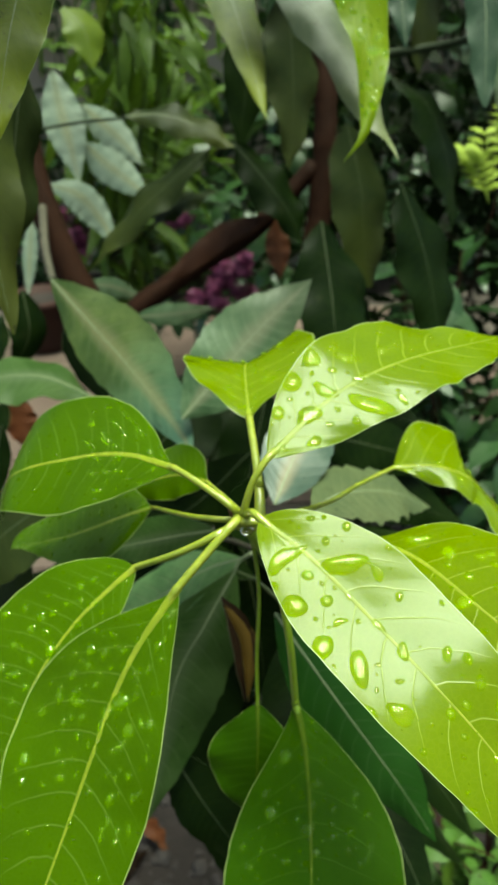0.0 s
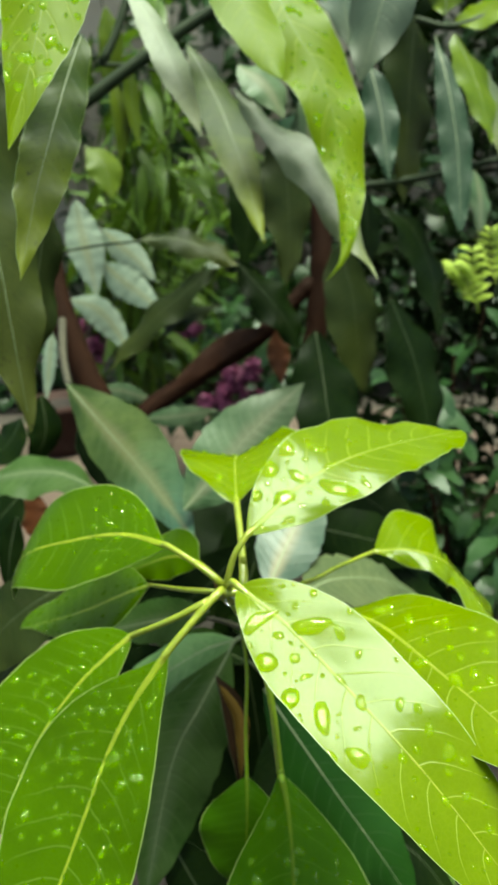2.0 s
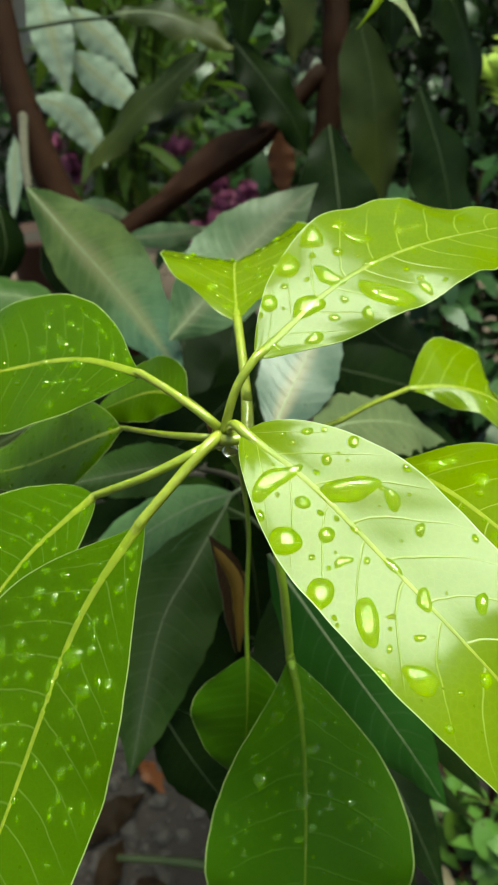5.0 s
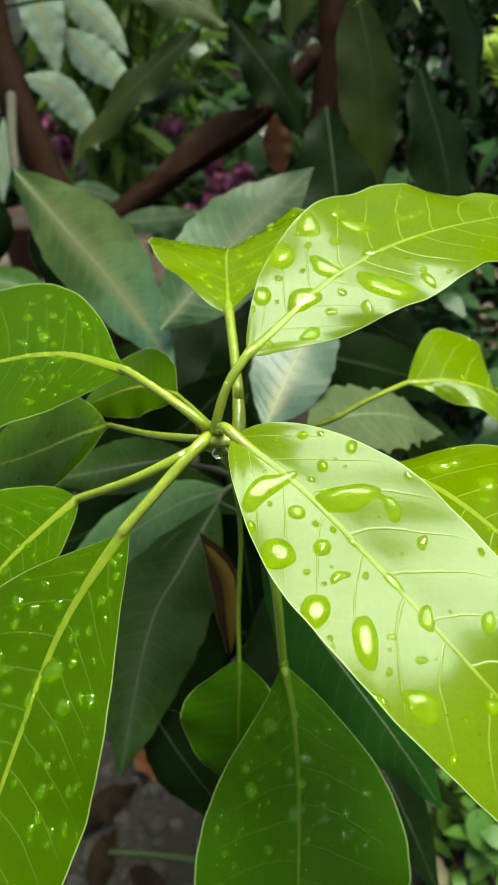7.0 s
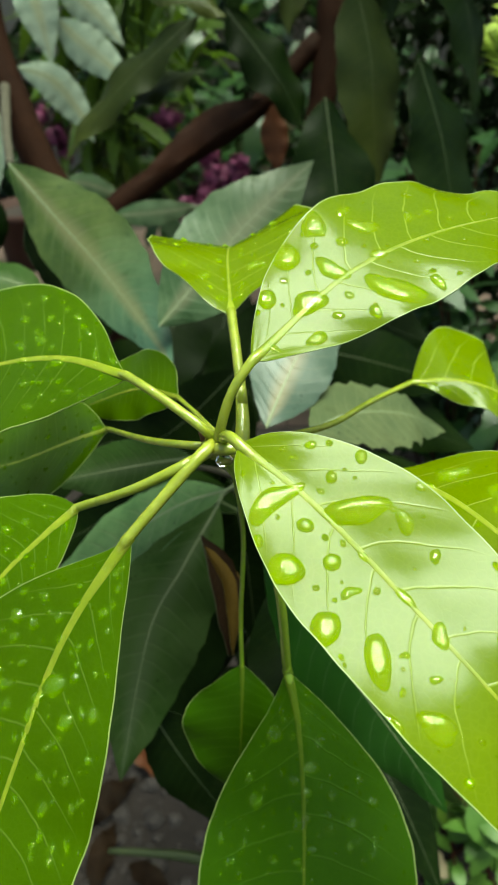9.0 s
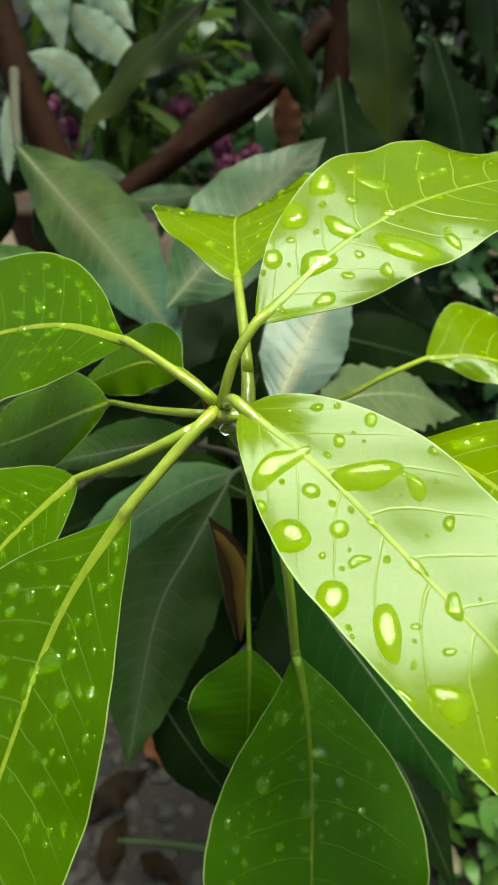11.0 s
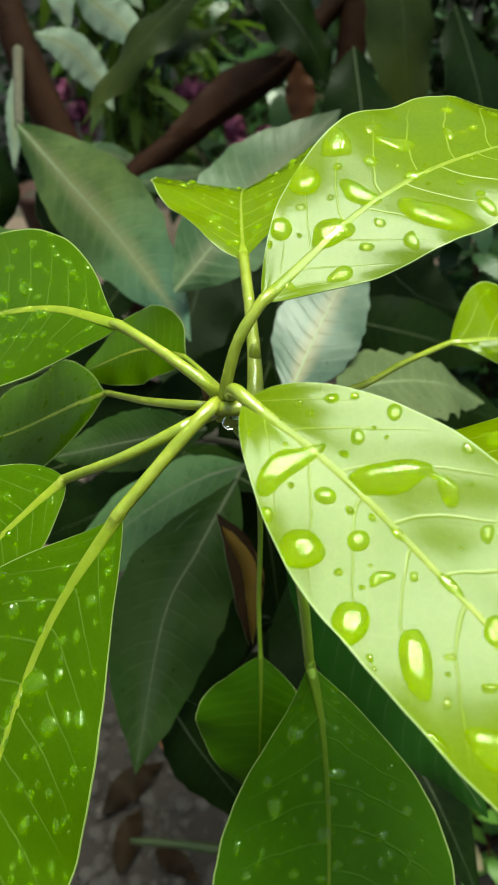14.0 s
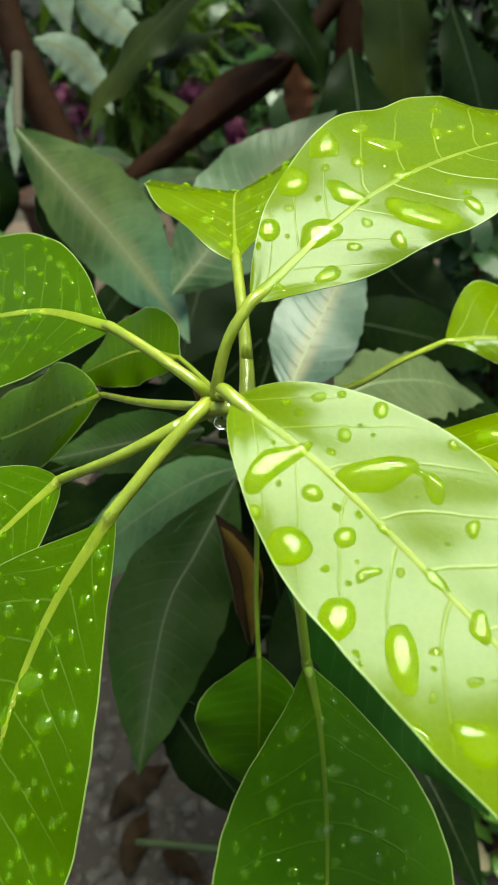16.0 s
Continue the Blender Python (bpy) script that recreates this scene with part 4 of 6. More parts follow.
hang(DARK_SHADE, "dark hanging leaf before the pot", [(-0.3084, 0.8092, 0.9820), (-0.3319, 0.7962, 0.9489), (-0.3693, 0.7870, 0.9306)], (-0.3052, 0.7768, 0.9483), (-0.3547, 0.8182, 0.9567))
hang(DARK_SHADE, "dark leaf edge in shade", [(-0.2117, 0.7506, 1.0056), (-0.1946, 0.7248, 0.9571), (-0.1713, 0.6997, 0.9093)], (-0.1829, 0.7480, 0.9579), (-0.2083, 0.7059, 0.9643))
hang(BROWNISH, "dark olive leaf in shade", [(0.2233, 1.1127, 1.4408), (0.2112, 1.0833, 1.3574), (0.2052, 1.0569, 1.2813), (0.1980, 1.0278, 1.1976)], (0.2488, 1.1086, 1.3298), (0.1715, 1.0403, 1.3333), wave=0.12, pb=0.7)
hang(LIMEY, "yellow-green leaf at a twig", [(0.2527, 1.0580, 1.4291), (0.2584, 1.0713, 1.4666), (0.2726, 1.0919, 1.5240)], (0.2368, 1.0963, 1.4828), (0.2817, 1.0502, 1.4619), wave=0.15)
hang(LIMEY, "yellow-green hanging leaf", [(0.2633, 1.0516, 1.4080), (0.2778, 1.0269, 1.3693), (0.2898, 0.9987, 1.3245), (0.2972, 0.9607, 1.2671)], (0.3084, 1.0367, 1.3514), (0.2612, 0.9861, 1.3380), wave=0.1)
hang(ASH, "grey-green hanging leaf", [(0.3116, 1.0567, 1.3590), (0.3136, 1.0196, 1.3026), (0.3163, 0.9844, 1.2516)], (0.3406, 1.0484, 1.3122), (0.2869, 1.0003, 1.3074))
hang(GREY, "grey-green hanging leaf", [(0.3141, 1.1171, 1.2342), (0.3174, 1.0899, 1.1941), (0.3097, 1.0577, 1.1481)], (0.3379, 1.1129, 1.1939), (0.2974, 1.0681, 1.1960))
hang(GREY, "grey-green hanging leaf", [(0.0994, 1.0186, 1.3638), (0.0738, 0.9851, 1.3178), (0.0598, 0.9514, 1.2689)], (0.0975, 1.0079, 1.3126), (0.0559, 0.9688, 1.3316))
hang(GREY, "grey leaf behind a yellow-green one", [(-0.0163, 0.9122, 1.3730), (0.0171, 0.9062, 1.3478), (0.0361, 0.8949, 1.3105)], (0.0274, 0.9351, 1.3682), (0.0016, 0.8786, 1.3325))
hang(PALE, "pale blue-grey leaf near the edge", [(-0.1605, 0.5973, 1.4141), (-0.1889, 0.5905, 1.4007), (-0.2222, 0.5805, 1.3789)], (-0.1599, 0.5309, 1.3746), (-0.2211, 0.6505, 1.4288))
hang(BLUISH, "blue-grey leaf behind bright ones", [(0.1074, 0.9706, 1.4851), (0.1127, 0.9438, 1.4366), (0.1148, 0.9139, 1.3826)], (0.1422, 0.9703, 1.4443), (0.0840, 0.9196, 1.4328))
hang(DARK_SHADE, "dark hanging leaf in deep shade", [(0.1544, 1.1376, 1.2187), (0.1560, 1.1177, 1.1600), (0.1576, 1.0978, 1.1012)], (0.1812, 1.1421, 1.1639), (0.1313, 1.0973, 1.1678))
hang(DARK_SHADE, "dark hanging leaf in deep shade", [(-0.0170, 1.2013, 1.2890), (-0.0239, 1.1711, 1.2020), (-0.0395, 1.1374, 1.1069)], (0.0090, 1.1949, 1.2021), (-0.0550, 1.1505, 1.2109))
hang(LIMEY, "broad yellowish olive leaf further back", [(-0.3056, 1.2916, 1.3086), (-0.2770, 1.2835, 1.2783), (-0.2648, 1.2648, 1.2206)], (-0.2514, 1.3072, 1.2798), (-0.3000, 1.2572, 1.2686))
hang(LIMEY, "long lime green leaf further back", [(-0.3006, 1.5488, 1.4403), (-0.2847, 1.5236, 1.3627), (-0.2934, 1.4933, 1.2758)], (-0.2713, 1.5482, 1.3699), (-0.2991, 1.5014, 1.3632))
hang(LIMEY, "long lime green leaf further back", [(-0.2645, 1.5619, 1.4707), (-0.2629, 1.5322, 1.3831), (-0.2528, 1.5067, 1.3059)], (-0.2509, 1.5593, 1.3978), (-0.2750, 1.5141, 1.3949))
hang(LIMEY, "long lime green leaf further back", [(-0.2829, 1.4824, 1.5524), (-0.2750, 1.4620, 1.4906), (-0.2950, 1.4331, 1.4103)], (-0.2567, 1.4831, 1.4861), (-0.2943, 1.4387, 1.4888))
hang(THIN_LIT, "yellow-green leaf at a twig", [(0.2637, 1.0546, 1.4167), (0.3028, 1.0625, 1.4309), (0.3427, 1.0759, 1.4610)], (0.2985, 1.0897, 1.4494), (0.3067, 1.0355, 1.4129))
hang(THIN_LIT, "yellow-green leaf at a twig", [(0.0762, 0.8643, 1.4881), (0.0813, 0.8400, 1.4499), (0.0840, 0.8159, 1.4129)], (0.0912, 0.8551, 1.4572), (0.0707, 0.8300, 1.4505))
hang(OLIVE, "olive leaf bent sideways", [(-0.0865, 0.7137, 1.4283), (-0.0491, 0.7151, 1.4238), (-0.0172, 0.7144, 1.4145), (0.0169, 0.7107, 1.3959)], (-0.0364, 0.7291, 1.4309), (-0.0392, 0.7007, 1.4103))
for text, pts, r0, r1 in (
    ("dark green branch", [(-0.2395, 0.9907, 1.3431), (-0.1445, 1.0182, 1.4023), (-0.0418, 1.0454, 1.4589), (0.0835, 1.0717, 1.5074)], 0.009, 0.008),
    ("thin dark twig", [(-0.1984, 1.0128, 1.3986), (-0.1713, 1.0329, 1.4515), (-0.1351, 1.0746, 1.5657)], 0.006, 0.005),
    ("dark green branch", [(0.1039, 1.0292, 1.2230), (0.2173, 1.0406, 1.2307), (0.3311, 1.0554, 1.2484)], 0.006, 0.004),
    ("green twig", [(0.2142, 1.0544, 1.4273), (0.2636, 1.0541, 1.4153), (0.3414, 1.0663, 1.4334)], 0.0045, 0.006),
    ("thin stalk", [(-0.3326, 1.1298, 1.1508), (-0.2585, 1.1380, 1.1581), (-0.1754, 1.1449, 1.1596)], 0.0025, 0.002),
    ("thin stalk", [(-0.2023, 1.0121, 1.3974), (-0.1641, 1.0139, 1.3942), (-0.1223, 1.0137, 1.3841)], 0.003, 0.002),
):
    attach(tube(pts, r0, r1, "twig", TWIG, 8, 16, 0.08), bough, text)

# ---- brown stems of the mango tree ----
tree = empty("mango_tree", (-0.5100, 1.8030, 0.0000), "reddish brown mango stems and forked limbs", "tree")
for pts, r0, r1 in (
    ([(-0.3309, 1.0993, 1.3095), (-0.3185, 1.0471, 1.1536), (-0.3052, 1.0200, 1.0711), (-0.2723, 0.9980, 0.9681), (-0.2297, 0.9852, 0.8588), (-0.1874, 0.9922, 0.7144)], 0.012, 0.030),
    ([(-0.1724, 0.9883, 0.8550), (-0.1991, 0.9743, 0.9131), (-0.1101, 1.0014, 0.9725), (-0.0130, 1.0262, 1.0231), (0.0679, 1.0570, 1.0953)], 0.017, 0.012),
    ([(0.0625, 1.0178, 0.9814), (0.0767, 1.0464, 1.0621), (0.0839, 1.0802, 1.1595), (0.0780, 1.1300, 1.3068)], 0.018, 0.014),
    ([(-0.2994, 0.9978, 1.0669), (-0.2692, 0.8859, 1.0426), (-0.2211, 0.7410, 1.0417)], 0.006, 0.004),
):
    attach(tube(pts, r0, r1, "limb", BARK if r0 > 0.007 else GREYTWIG, 10, 24, 0.08), tree)


def tree_leaf(mat, text, *shape):
    ripple_depth, ripples = (0.045, 7) if mat is PALE else (0.07, 4)
    leaf(tree, mat, *shape, label=text, wave=ripple_depth, waves=ripples, **D)


tree_leaf(UMBER, "dark brown dead leaf hanging on a limb", [(0.0018, 0.9918, 1.0433), (-0.0529, 0.9821, 1.0272), (-0.1086, 0.9657, 0.9916), (-0.1557, 0.9516, 0.9609)], (-0.0647, 0.9727, 1.0023), (-0.0819, 0.9796, 1.0261))
tree_leaf(RUST, "rusty orange dead leaf", [(0.0119, 1.0107, 1.0342), (0.0144, 0.9985, 0.9979), (0.0168, 0.9855, 0.9593)], (0.0311, 1.0009, 1.0011), (-0.0026, 0.9979, 0.9998))
tree_leaf(RUST, "rusty orange dead leaf", [(-0.2981, 0.7791, 0.8913), (-0.3009, 0.7695, 0.8638), (-0.2938, 0.7581, 0.8287)], (-0.2804, 0.7712, 0.8641), (-0.3211, 0.7673, 0.8620))
tree_leaf(PALE, "silvery leaf with wavy ribs", [(-0.3578, 1.3642, 1.2227), (-0.3496, 1.3466, 1.1691), (-0.3337, 1.3165, 1.1083), (-0.3227, 1.2970, 1.0488)], (-0.3094, 1.3387, 1.1496), (-0.3766, 1.3296, 1.1383))
tree_leaf(PALE, "silvery leaf", [(-0.3194, 1.3797, 1.1662), (-0.2856, 1.3618, 1.1370), (-0.2490, 1.3532, 1.1035), (-0.2181, 1.3425, 1.0653)], (-0.2524, 1.3656, 1.1407), (-0.2882, 1.3508, 1.1053))
tree_leaf(PALE, "silvery leaf", [(-0.3172, 1.3393, 1.1095), (-0.2807, 1.3208, 1.0778), (-0.2455, 1.3140, 1.0500), (-0.2024, 1.2953, 1.0165)], (-0.2479, 1.3265, 1.0872), (-0.2843, 1.3094, 1.0453))
tree_leaf(PALE, "silvery leaf", [(-0.3730, 1.2836, 1.0519), (-0.3240, 1.2812, 1.0336), (-0.2892, 1.2792, 0.9888), (-0.2699, 1.2654, 0.9440)], (-0.2919, 1.2874, 1.0340), (-0.3324, 1.2736, 1.0025))
tree_leaf(PALE, "narrow silvery leaf behind the stem", [(-0.3773, 1.1876, 1.0197), (-0.3865, 1.1709, 0.9729), (-0.3971, 1.1445, 0.8978)], (-0.3758, 1.1685, 0.9633), (-0.3995, 1.1678, 0.9669))
tree_leaf(GREY, "grey-green leaf", [(-0.2913, 1.1095, 0.9267), (-0.2482, 1.1112, 0.9220), (-0.1965, 1.1072, 0.8985)], (-0.2421, 1.1158, 0.9341), (-0.2511, 1.1064, 0.9084))
tree_leaf(GREY, "grey-green leaf", [(-0.1760, 0.9109, 0.9393), (-0.1275, 0.9148, 0.9399), (-0.0708, 0.9205, 0.9438)], (-0.1294, 0.9193, 0.9537), (-0.1277, 0.9101, 0.9262))

# ---- unseen tree crown added to shade the garden; the branches hang out of it ----
def leaf_template(length, width, mat, name="leaf", nu=7, nv=2, droop=0.15, fold=0.15):
    """A small leaf along +y that many objects share."""
    bl = Blade([(0, 0, 0), (0, length * 0.5, droop * length * 0.15), (0, length, -droop * length)], (-width / 2, length * 0.45, fold * width * 0.5), (width / 2, length * 0.45, fold * width * 0.5), 0.45, up=(0, 0, 1), curl=0.0, wave=0.12)
    u, v = np.linspace(0.01, 0.99, nu), np.linspace(-1, 1, nv + 1)
    uu, vv = np.meshgrid(u, v, indexing="ij")
    p, _ = bl.at(uu, vv)
    c = nv + 1
    faces = [(i * c + j, i * c + j + 1, (i + 1) * c + j + 1, (i + 1) * c + j) for i in range(nu - 1) for j in range(nv)]
    uvs = np.stack([uu, (vv + 1) / 2], -1).reshape(-1, 2)
    ob = mesh_object(name, p.reshape(-1, 3), faces, [mat], None, uvs)
    me = ob.data
    bpy.data.objects.remove(ob)
    return me


def scattered(name, template, poses, mat):
    """Many copies of a small leaf in one mesh."""
    tv = np.array([v.co for v in template.vertices])
    tf = [tuple(p.vertices) for p in template.polygons]
    idx = [l.vertex_index for l in template.loops]
    uvv = np.zeros((len(tv), 2))
    for k, l in enumerate(template.uv_layers[0].data):
        uvv[idx[k]] = l.uv
    verts, faces, uvs = [], [], []
    for m in poses:
        a = np.array(m)
        off = len(verts) * len(tv)
        verts.append(tv @ a[:3, :3].T + a[:3, 3])
        faces += [tuple(i + off for i in f) for f in tf]
        uvs.append(uvv)
    return mesh_object(name, np.vstack(verts), faces, [mat], None, np.vstack(uvs))


rng = random.Random(7)


def leaf_pose(place, heading, pitch, roll, size=1.0):
    return Matrix.Translation(place) @ Euler((pitch, roll, heading), "XYZ").to_matrix().to_4x4() @ Matrix.Diagonal((size, size, size, 1))


crown_leaf = leaf_template(0.20, 0.05, OLIVE)
poses = []
while len(poses) < 800:
    x, y = rng.uniform(-2.6, 2.2), rng.uniform(1.15, 2.1)
    # thinned at left and opened over the fern to let light down
    if (x < 0.05 and rng.random() < 0.8) or abs(x - 0.5) < 0.28:
        continue
    z = 1.62 + 0.22 * max(y, 0.5) + abs(rng.gauss(0, 0.35))
    poses.append(leaf_pose((x, y, z), rng.uniform(0, 6.28), rng.uniform(-1.3, -0.2), rng.uniform(-0.6, 0.6), rng.uniform(0.8, 1.2)))
crown = scattered("crown", crown_leaf, poses, OLIVE)
attach(crown, tree, "dense unseen crown of drooping dark leaves, added to shade the garden")
tagged(crown, kind="stuff")

# ---- shrubs ----
def shrub(name, label, base, centre, radii, leaf_me, stems, per_stem, stem_mat, pitch=(-0.9, 0.3), size=(0.7, 1.2), seed=1, group=""):
    r = random.Random(seed)
    top = empty(name, base, label, "shrub", group)
    base, centre = Vector(base), Vector(centre)
    for _ in range(stems):
        while True:
            d = Vector([r.uniform(-1, 1) for _ in range(3)])
            if d.length < 1:
                break
        end = centre + Vector([d[k] * radii[k] for k in range(3)])
        mid = base.lerp(end, 0.55) + Vector((r.uniform(-0.06, 0.06), r.uniform(-0.06, 0.06), 0.05))
        line = [tuple(base), tuple(mid), tuple(end)]
        attach(tube(line, 0.004, 0.0015, "stem", stem_mat, 5, 9, 0.05), top)
        pts = smooth_line(line, 30)
        for k in range(per_stem):
            p = pts[int(30 * (1 - 0.5 * (k / per_stem)) - 1)]
            ob = new("leaf", leaf_me)
            out = math.atan2(-(end.x - centre.x) - 0.3 * r.gauss(0, 1), end.y - centre.y + 0.3 * r.gauss(0, 1))
            m = leaf_pose(tuple(p), out + k * 2.4 + r.uniform(-0.4, 0.4), r.uniform(*pitch), r.uniform(-0.5, 0.5), r.uniform(*size))
            ob.parent = top
            ob.matrix_parent_inverse = Matrix.Translation(-base)
            ob.matrix_basis = m
    return top


GLOSSY = leaf_material("shrub_leaf", (0.012, 0.038, 0.009), (0.032, 0.068, 0.020), (0.055, 0.09, 0.035), 0.30, 0.2, 8, 0.25, spec=0.42)
LIME = leaf_material("lime_leaf", (0.045, 0.0925, 0.007), (0.0925, 0.1475, 0.02), (0.15, 0.19, 0.06), 0.4, 0.35, 9, 0.3)
STRAW = leaf_material("straw_leaf", (0.15, 0.12, 0.075), (0.22, 0.18, 0.12), (0.25, 0.21, 0.15), 0.6, 0.3, 9, 0.3)
oval = leaf_template(0.075, 0.036, GLOSSY)
lance = leaf_template(0.16, 0.03, LIME)
SPRIG = leaf_material("sprig_leaf", (0.036, 0.095, 0.010), (0.110, 0.190, 0.040), (0.16, 0.23, 0.09), 0.4, 0.35, 8, 0.2)
small_green = leaf_template(0.055, 0.028, SPRIG)
shrub("glossy_shrub", "dense dark green shrub with small glossy oval leaves", (0.4150, 1.4390, -0.0200), (0.3237, 1.2012, 0.7455), (0.21, 0.22, 0.30), oval, 46, 8, BARK, seed=3)
low_shrub = shrub("glossy_shrub", "low green shrub beside the shoot", (0.3170, 0.6880, -0.0200), (0.3101, 0.7105, 0.0733), (0.20, 0.18, 0.20), small_green, 26, 7, BARK, seed=5)
for k, args in enumerate((([(0.1954, 0.6985, 0.2033), (0.2151, 0.6829, 0.1793), (0.2282, 0.6575, 0.1426)], (0.2342, 0.6925, 0.1728), (0.1975, 0.6714, 0.1830)), ([(0.2659, 0.6902, 0.1313), (0.2555, 0.6701, 0.1051), (0.2582, 0.6457, 0.0713)], (0.2744, 0.6754, 0.0928), (0.2372, 0.6651, 0.1178)), ([(0.2195, 0.6239, 0.0807), (0.2313, 0.6101, 0.0602), (0.2553, 0.5971, 0.0390)], (0.2456, 0.6208, 0.0558), (0.2180, 0.5992, 0.0641)))):
    leaf(low_shrub, STRAW if k != 1 else LIME, *args, label="pale withered leaf" if k != 1 else "pale lime leaf", nu=16, nv=4, r=0.0008)
shrub("upright_shrub", "upright shrub with narrow lime green leaves", (-0.8280, 4.5570, -0.0200), (-0.2917, 2.0349, 1.3105), (0.30, 0.25, 0.45), lance, 30, 9, TWIG, pitch=(-1.2, 0.9), size=(0.9, 1.5), seed=8)
shrub("upright_shrub", "leafy shrub with narrow lime green leaves before the wall", (-0.5600, 2.3000, -0.0200), (-0.3000, 1.7600, 1.4200), (0.24, 0.20, 0.22), lance, 22, 8, TWIG, pitch=(-1.4, 0.3), size=(0.8, 1.3), seed=18)
shrub("dark_shrub", "dark leafy shrub among the flowers", (-0.3120, 3.6040, -0.0200), (-0.1345, 2.2017, 0.8320), (0.50, 0.3, 0.35), oval, 34, 8, BARK, size=(1.0, 1.9), seed=11)
shrub("dark_shrub", "tall dark leafy shrub in the shade", (0.7380, 3.8370, -0.0200), (0.3556, 1.8933, 1.0594), (0.40, 0.3, 0.50), oval, 34, 7, BARK, size=(0.9, 1.6), seed=13)

# dark planting along the wall
hedge_leaf = leaf_template(0.12, 0.05, GLOSSY)
poses = []
while len(poses) < 6000:
    x, y, z = rng.uniform(-2.6, 2.6), rng.uniform(3.92, 4.5), rng.uniform(0.0, 2.6)
    if noise.noise((x * 2.2, y * 1.5, z * 2.2)) > -0.05:
        poses.append(leaf_pose((x, y, z), rng.uniform(0, 6.28), rng.uniform(-1.2, 0.5), rng.uniform(-0.6, 0.6), rng.uniform(0.7, 1.4)))
hedge = scattered("hedge", hedge_leaf, poses, GLOSSY)
tagged(hedge, "dark leafy planting along the garden wall", "hedge", kind="stuff")

# dense thicket in the shade of the crown, with shade put into its colour too
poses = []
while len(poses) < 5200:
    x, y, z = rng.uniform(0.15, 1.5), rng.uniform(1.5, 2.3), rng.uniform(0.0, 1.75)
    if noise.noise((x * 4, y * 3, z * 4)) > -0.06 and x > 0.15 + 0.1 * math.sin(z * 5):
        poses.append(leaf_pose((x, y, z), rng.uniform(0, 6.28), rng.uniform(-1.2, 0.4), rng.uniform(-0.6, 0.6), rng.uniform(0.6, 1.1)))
thicket = scattered("thicket", leaf_template(0.075, 0.03, DARK_SHADE), poses, DARK_SHADE)
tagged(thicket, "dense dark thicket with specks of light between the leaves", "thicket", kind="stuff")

# ---- litter on the soil beside the shoot ----
STONE = plain_material("pale_stone", (0.020, 0.016, 0.015), (0.056, 0.046, 0.043), 25, 0.85, 0.6, 0.003)
sx, sy, _ = (-0.2800, 0.6860, -0.0200)
q = random.Random(77)
verts, faces = [], []
for _ in range(500):
    x, y, r = sx + q.gauss(0, 0.13), sy + q.gauss(0, 0.16), 0.004 + 0.014 * q.random() ** 2.5
    off = len(verts)
    for k in range(4):
        for j in range(7):
            a = 6.2832 * j / 7
            w = r * (1.0, 0.95, 0.6, 0.02)[k] * q.uniform(0.8, 1.15)
            verts.append((x + w * math.cos(a), y + w * math.sin(a), -0.022 + r * (0.0, 0.45, 0.85, 0.95)[k]))
    for k in range(3):
        faces += [(off + k * 7 + j, off + k * 7 + (j + 1) % 7, off + (k + 1) * 7 + (j + 1) % 7, off + (k + 1) * 7 + j) for j in range(7)]
gravel = mesh_object("gravel", verts, faces, [STONE], smooth=False)
tagged(gravel, "loose pale stones and crumbs on damp soil", "gravel", kind="stuff")
for k, (ax, ay, heading, size) in enumerate(((-0.2940, 0.7330, 0.8, 0.13), (-0.2490, 0.8180, 2.3, 0.10), (-0.2030, 0.6090, -0.5, 0.09), (-0.2830, 0.6470, 1.4, 0.11))):
    d, s = np.array((math.cos(heading), math.sin(heading), 0.0)), np.array((-math.sin(heading), math.cos(heading), 0.0))
    o = np.array((ax, ay, -0.004)) - d * size * 0.5
    fallen = empty("fallen_leaf", tuple(o), "curled brown dead leaf lying on the soil", "dead leaf", "dead leaves on the soil")
    leaf(fallen, RUST if k == 1 else DRY, [tuple(o), tuple(o + d * size * 0.5 + np.array((0, 0, 0.018))), tuple(o + d * size)], tuple(o + d * size * 0.45 - s * size * 0.17 + np.array((0, 0, 0.004))), tuple(o + d * size * 0.45 + s * size * 0.17 + np.array((0, 0, 0.026))), wave=0.25, up=(0, 0, 1), nu=20, nv=6)

# ---- pink flowers ----
def petal_ball(n, r, seed):
    q = random.Random(seed)
    verts, faces = [], []
    for _ in range(n):
        d = Vector([q.gauss(0, 1) for _ in range(3)]).normalized()
        a = d.orthogonal().normalized()
        b = d.cross(a)
        w = r * q.uniform(0.22, 0.46)
        c = d * r * q.uniform(0.35, 0.95)
        k = len(verts)
        verts += [c, c + a * w * 0.7 + d * w * 0.2, c + a * w * 0.5 + b * w * 0.7 + d * w * 0.4, c - a * w * 0.5 + b * w * 0.7 + d * w * 0.4, c - a * w * 0.7 + d * w * 0.2]
        faces.append((k, k + 1, k + 2, k + 3, k + 4))
    me = bpy.data.meshes.new("blossom")
    me.from_pydata(verts, [], faces)
    me.materials.append(PINK)
    me.polygons.foreach_set("use_smooth", [True] * len(faces))
    return me


blossom = petal_ball(130, 0.030, 4)
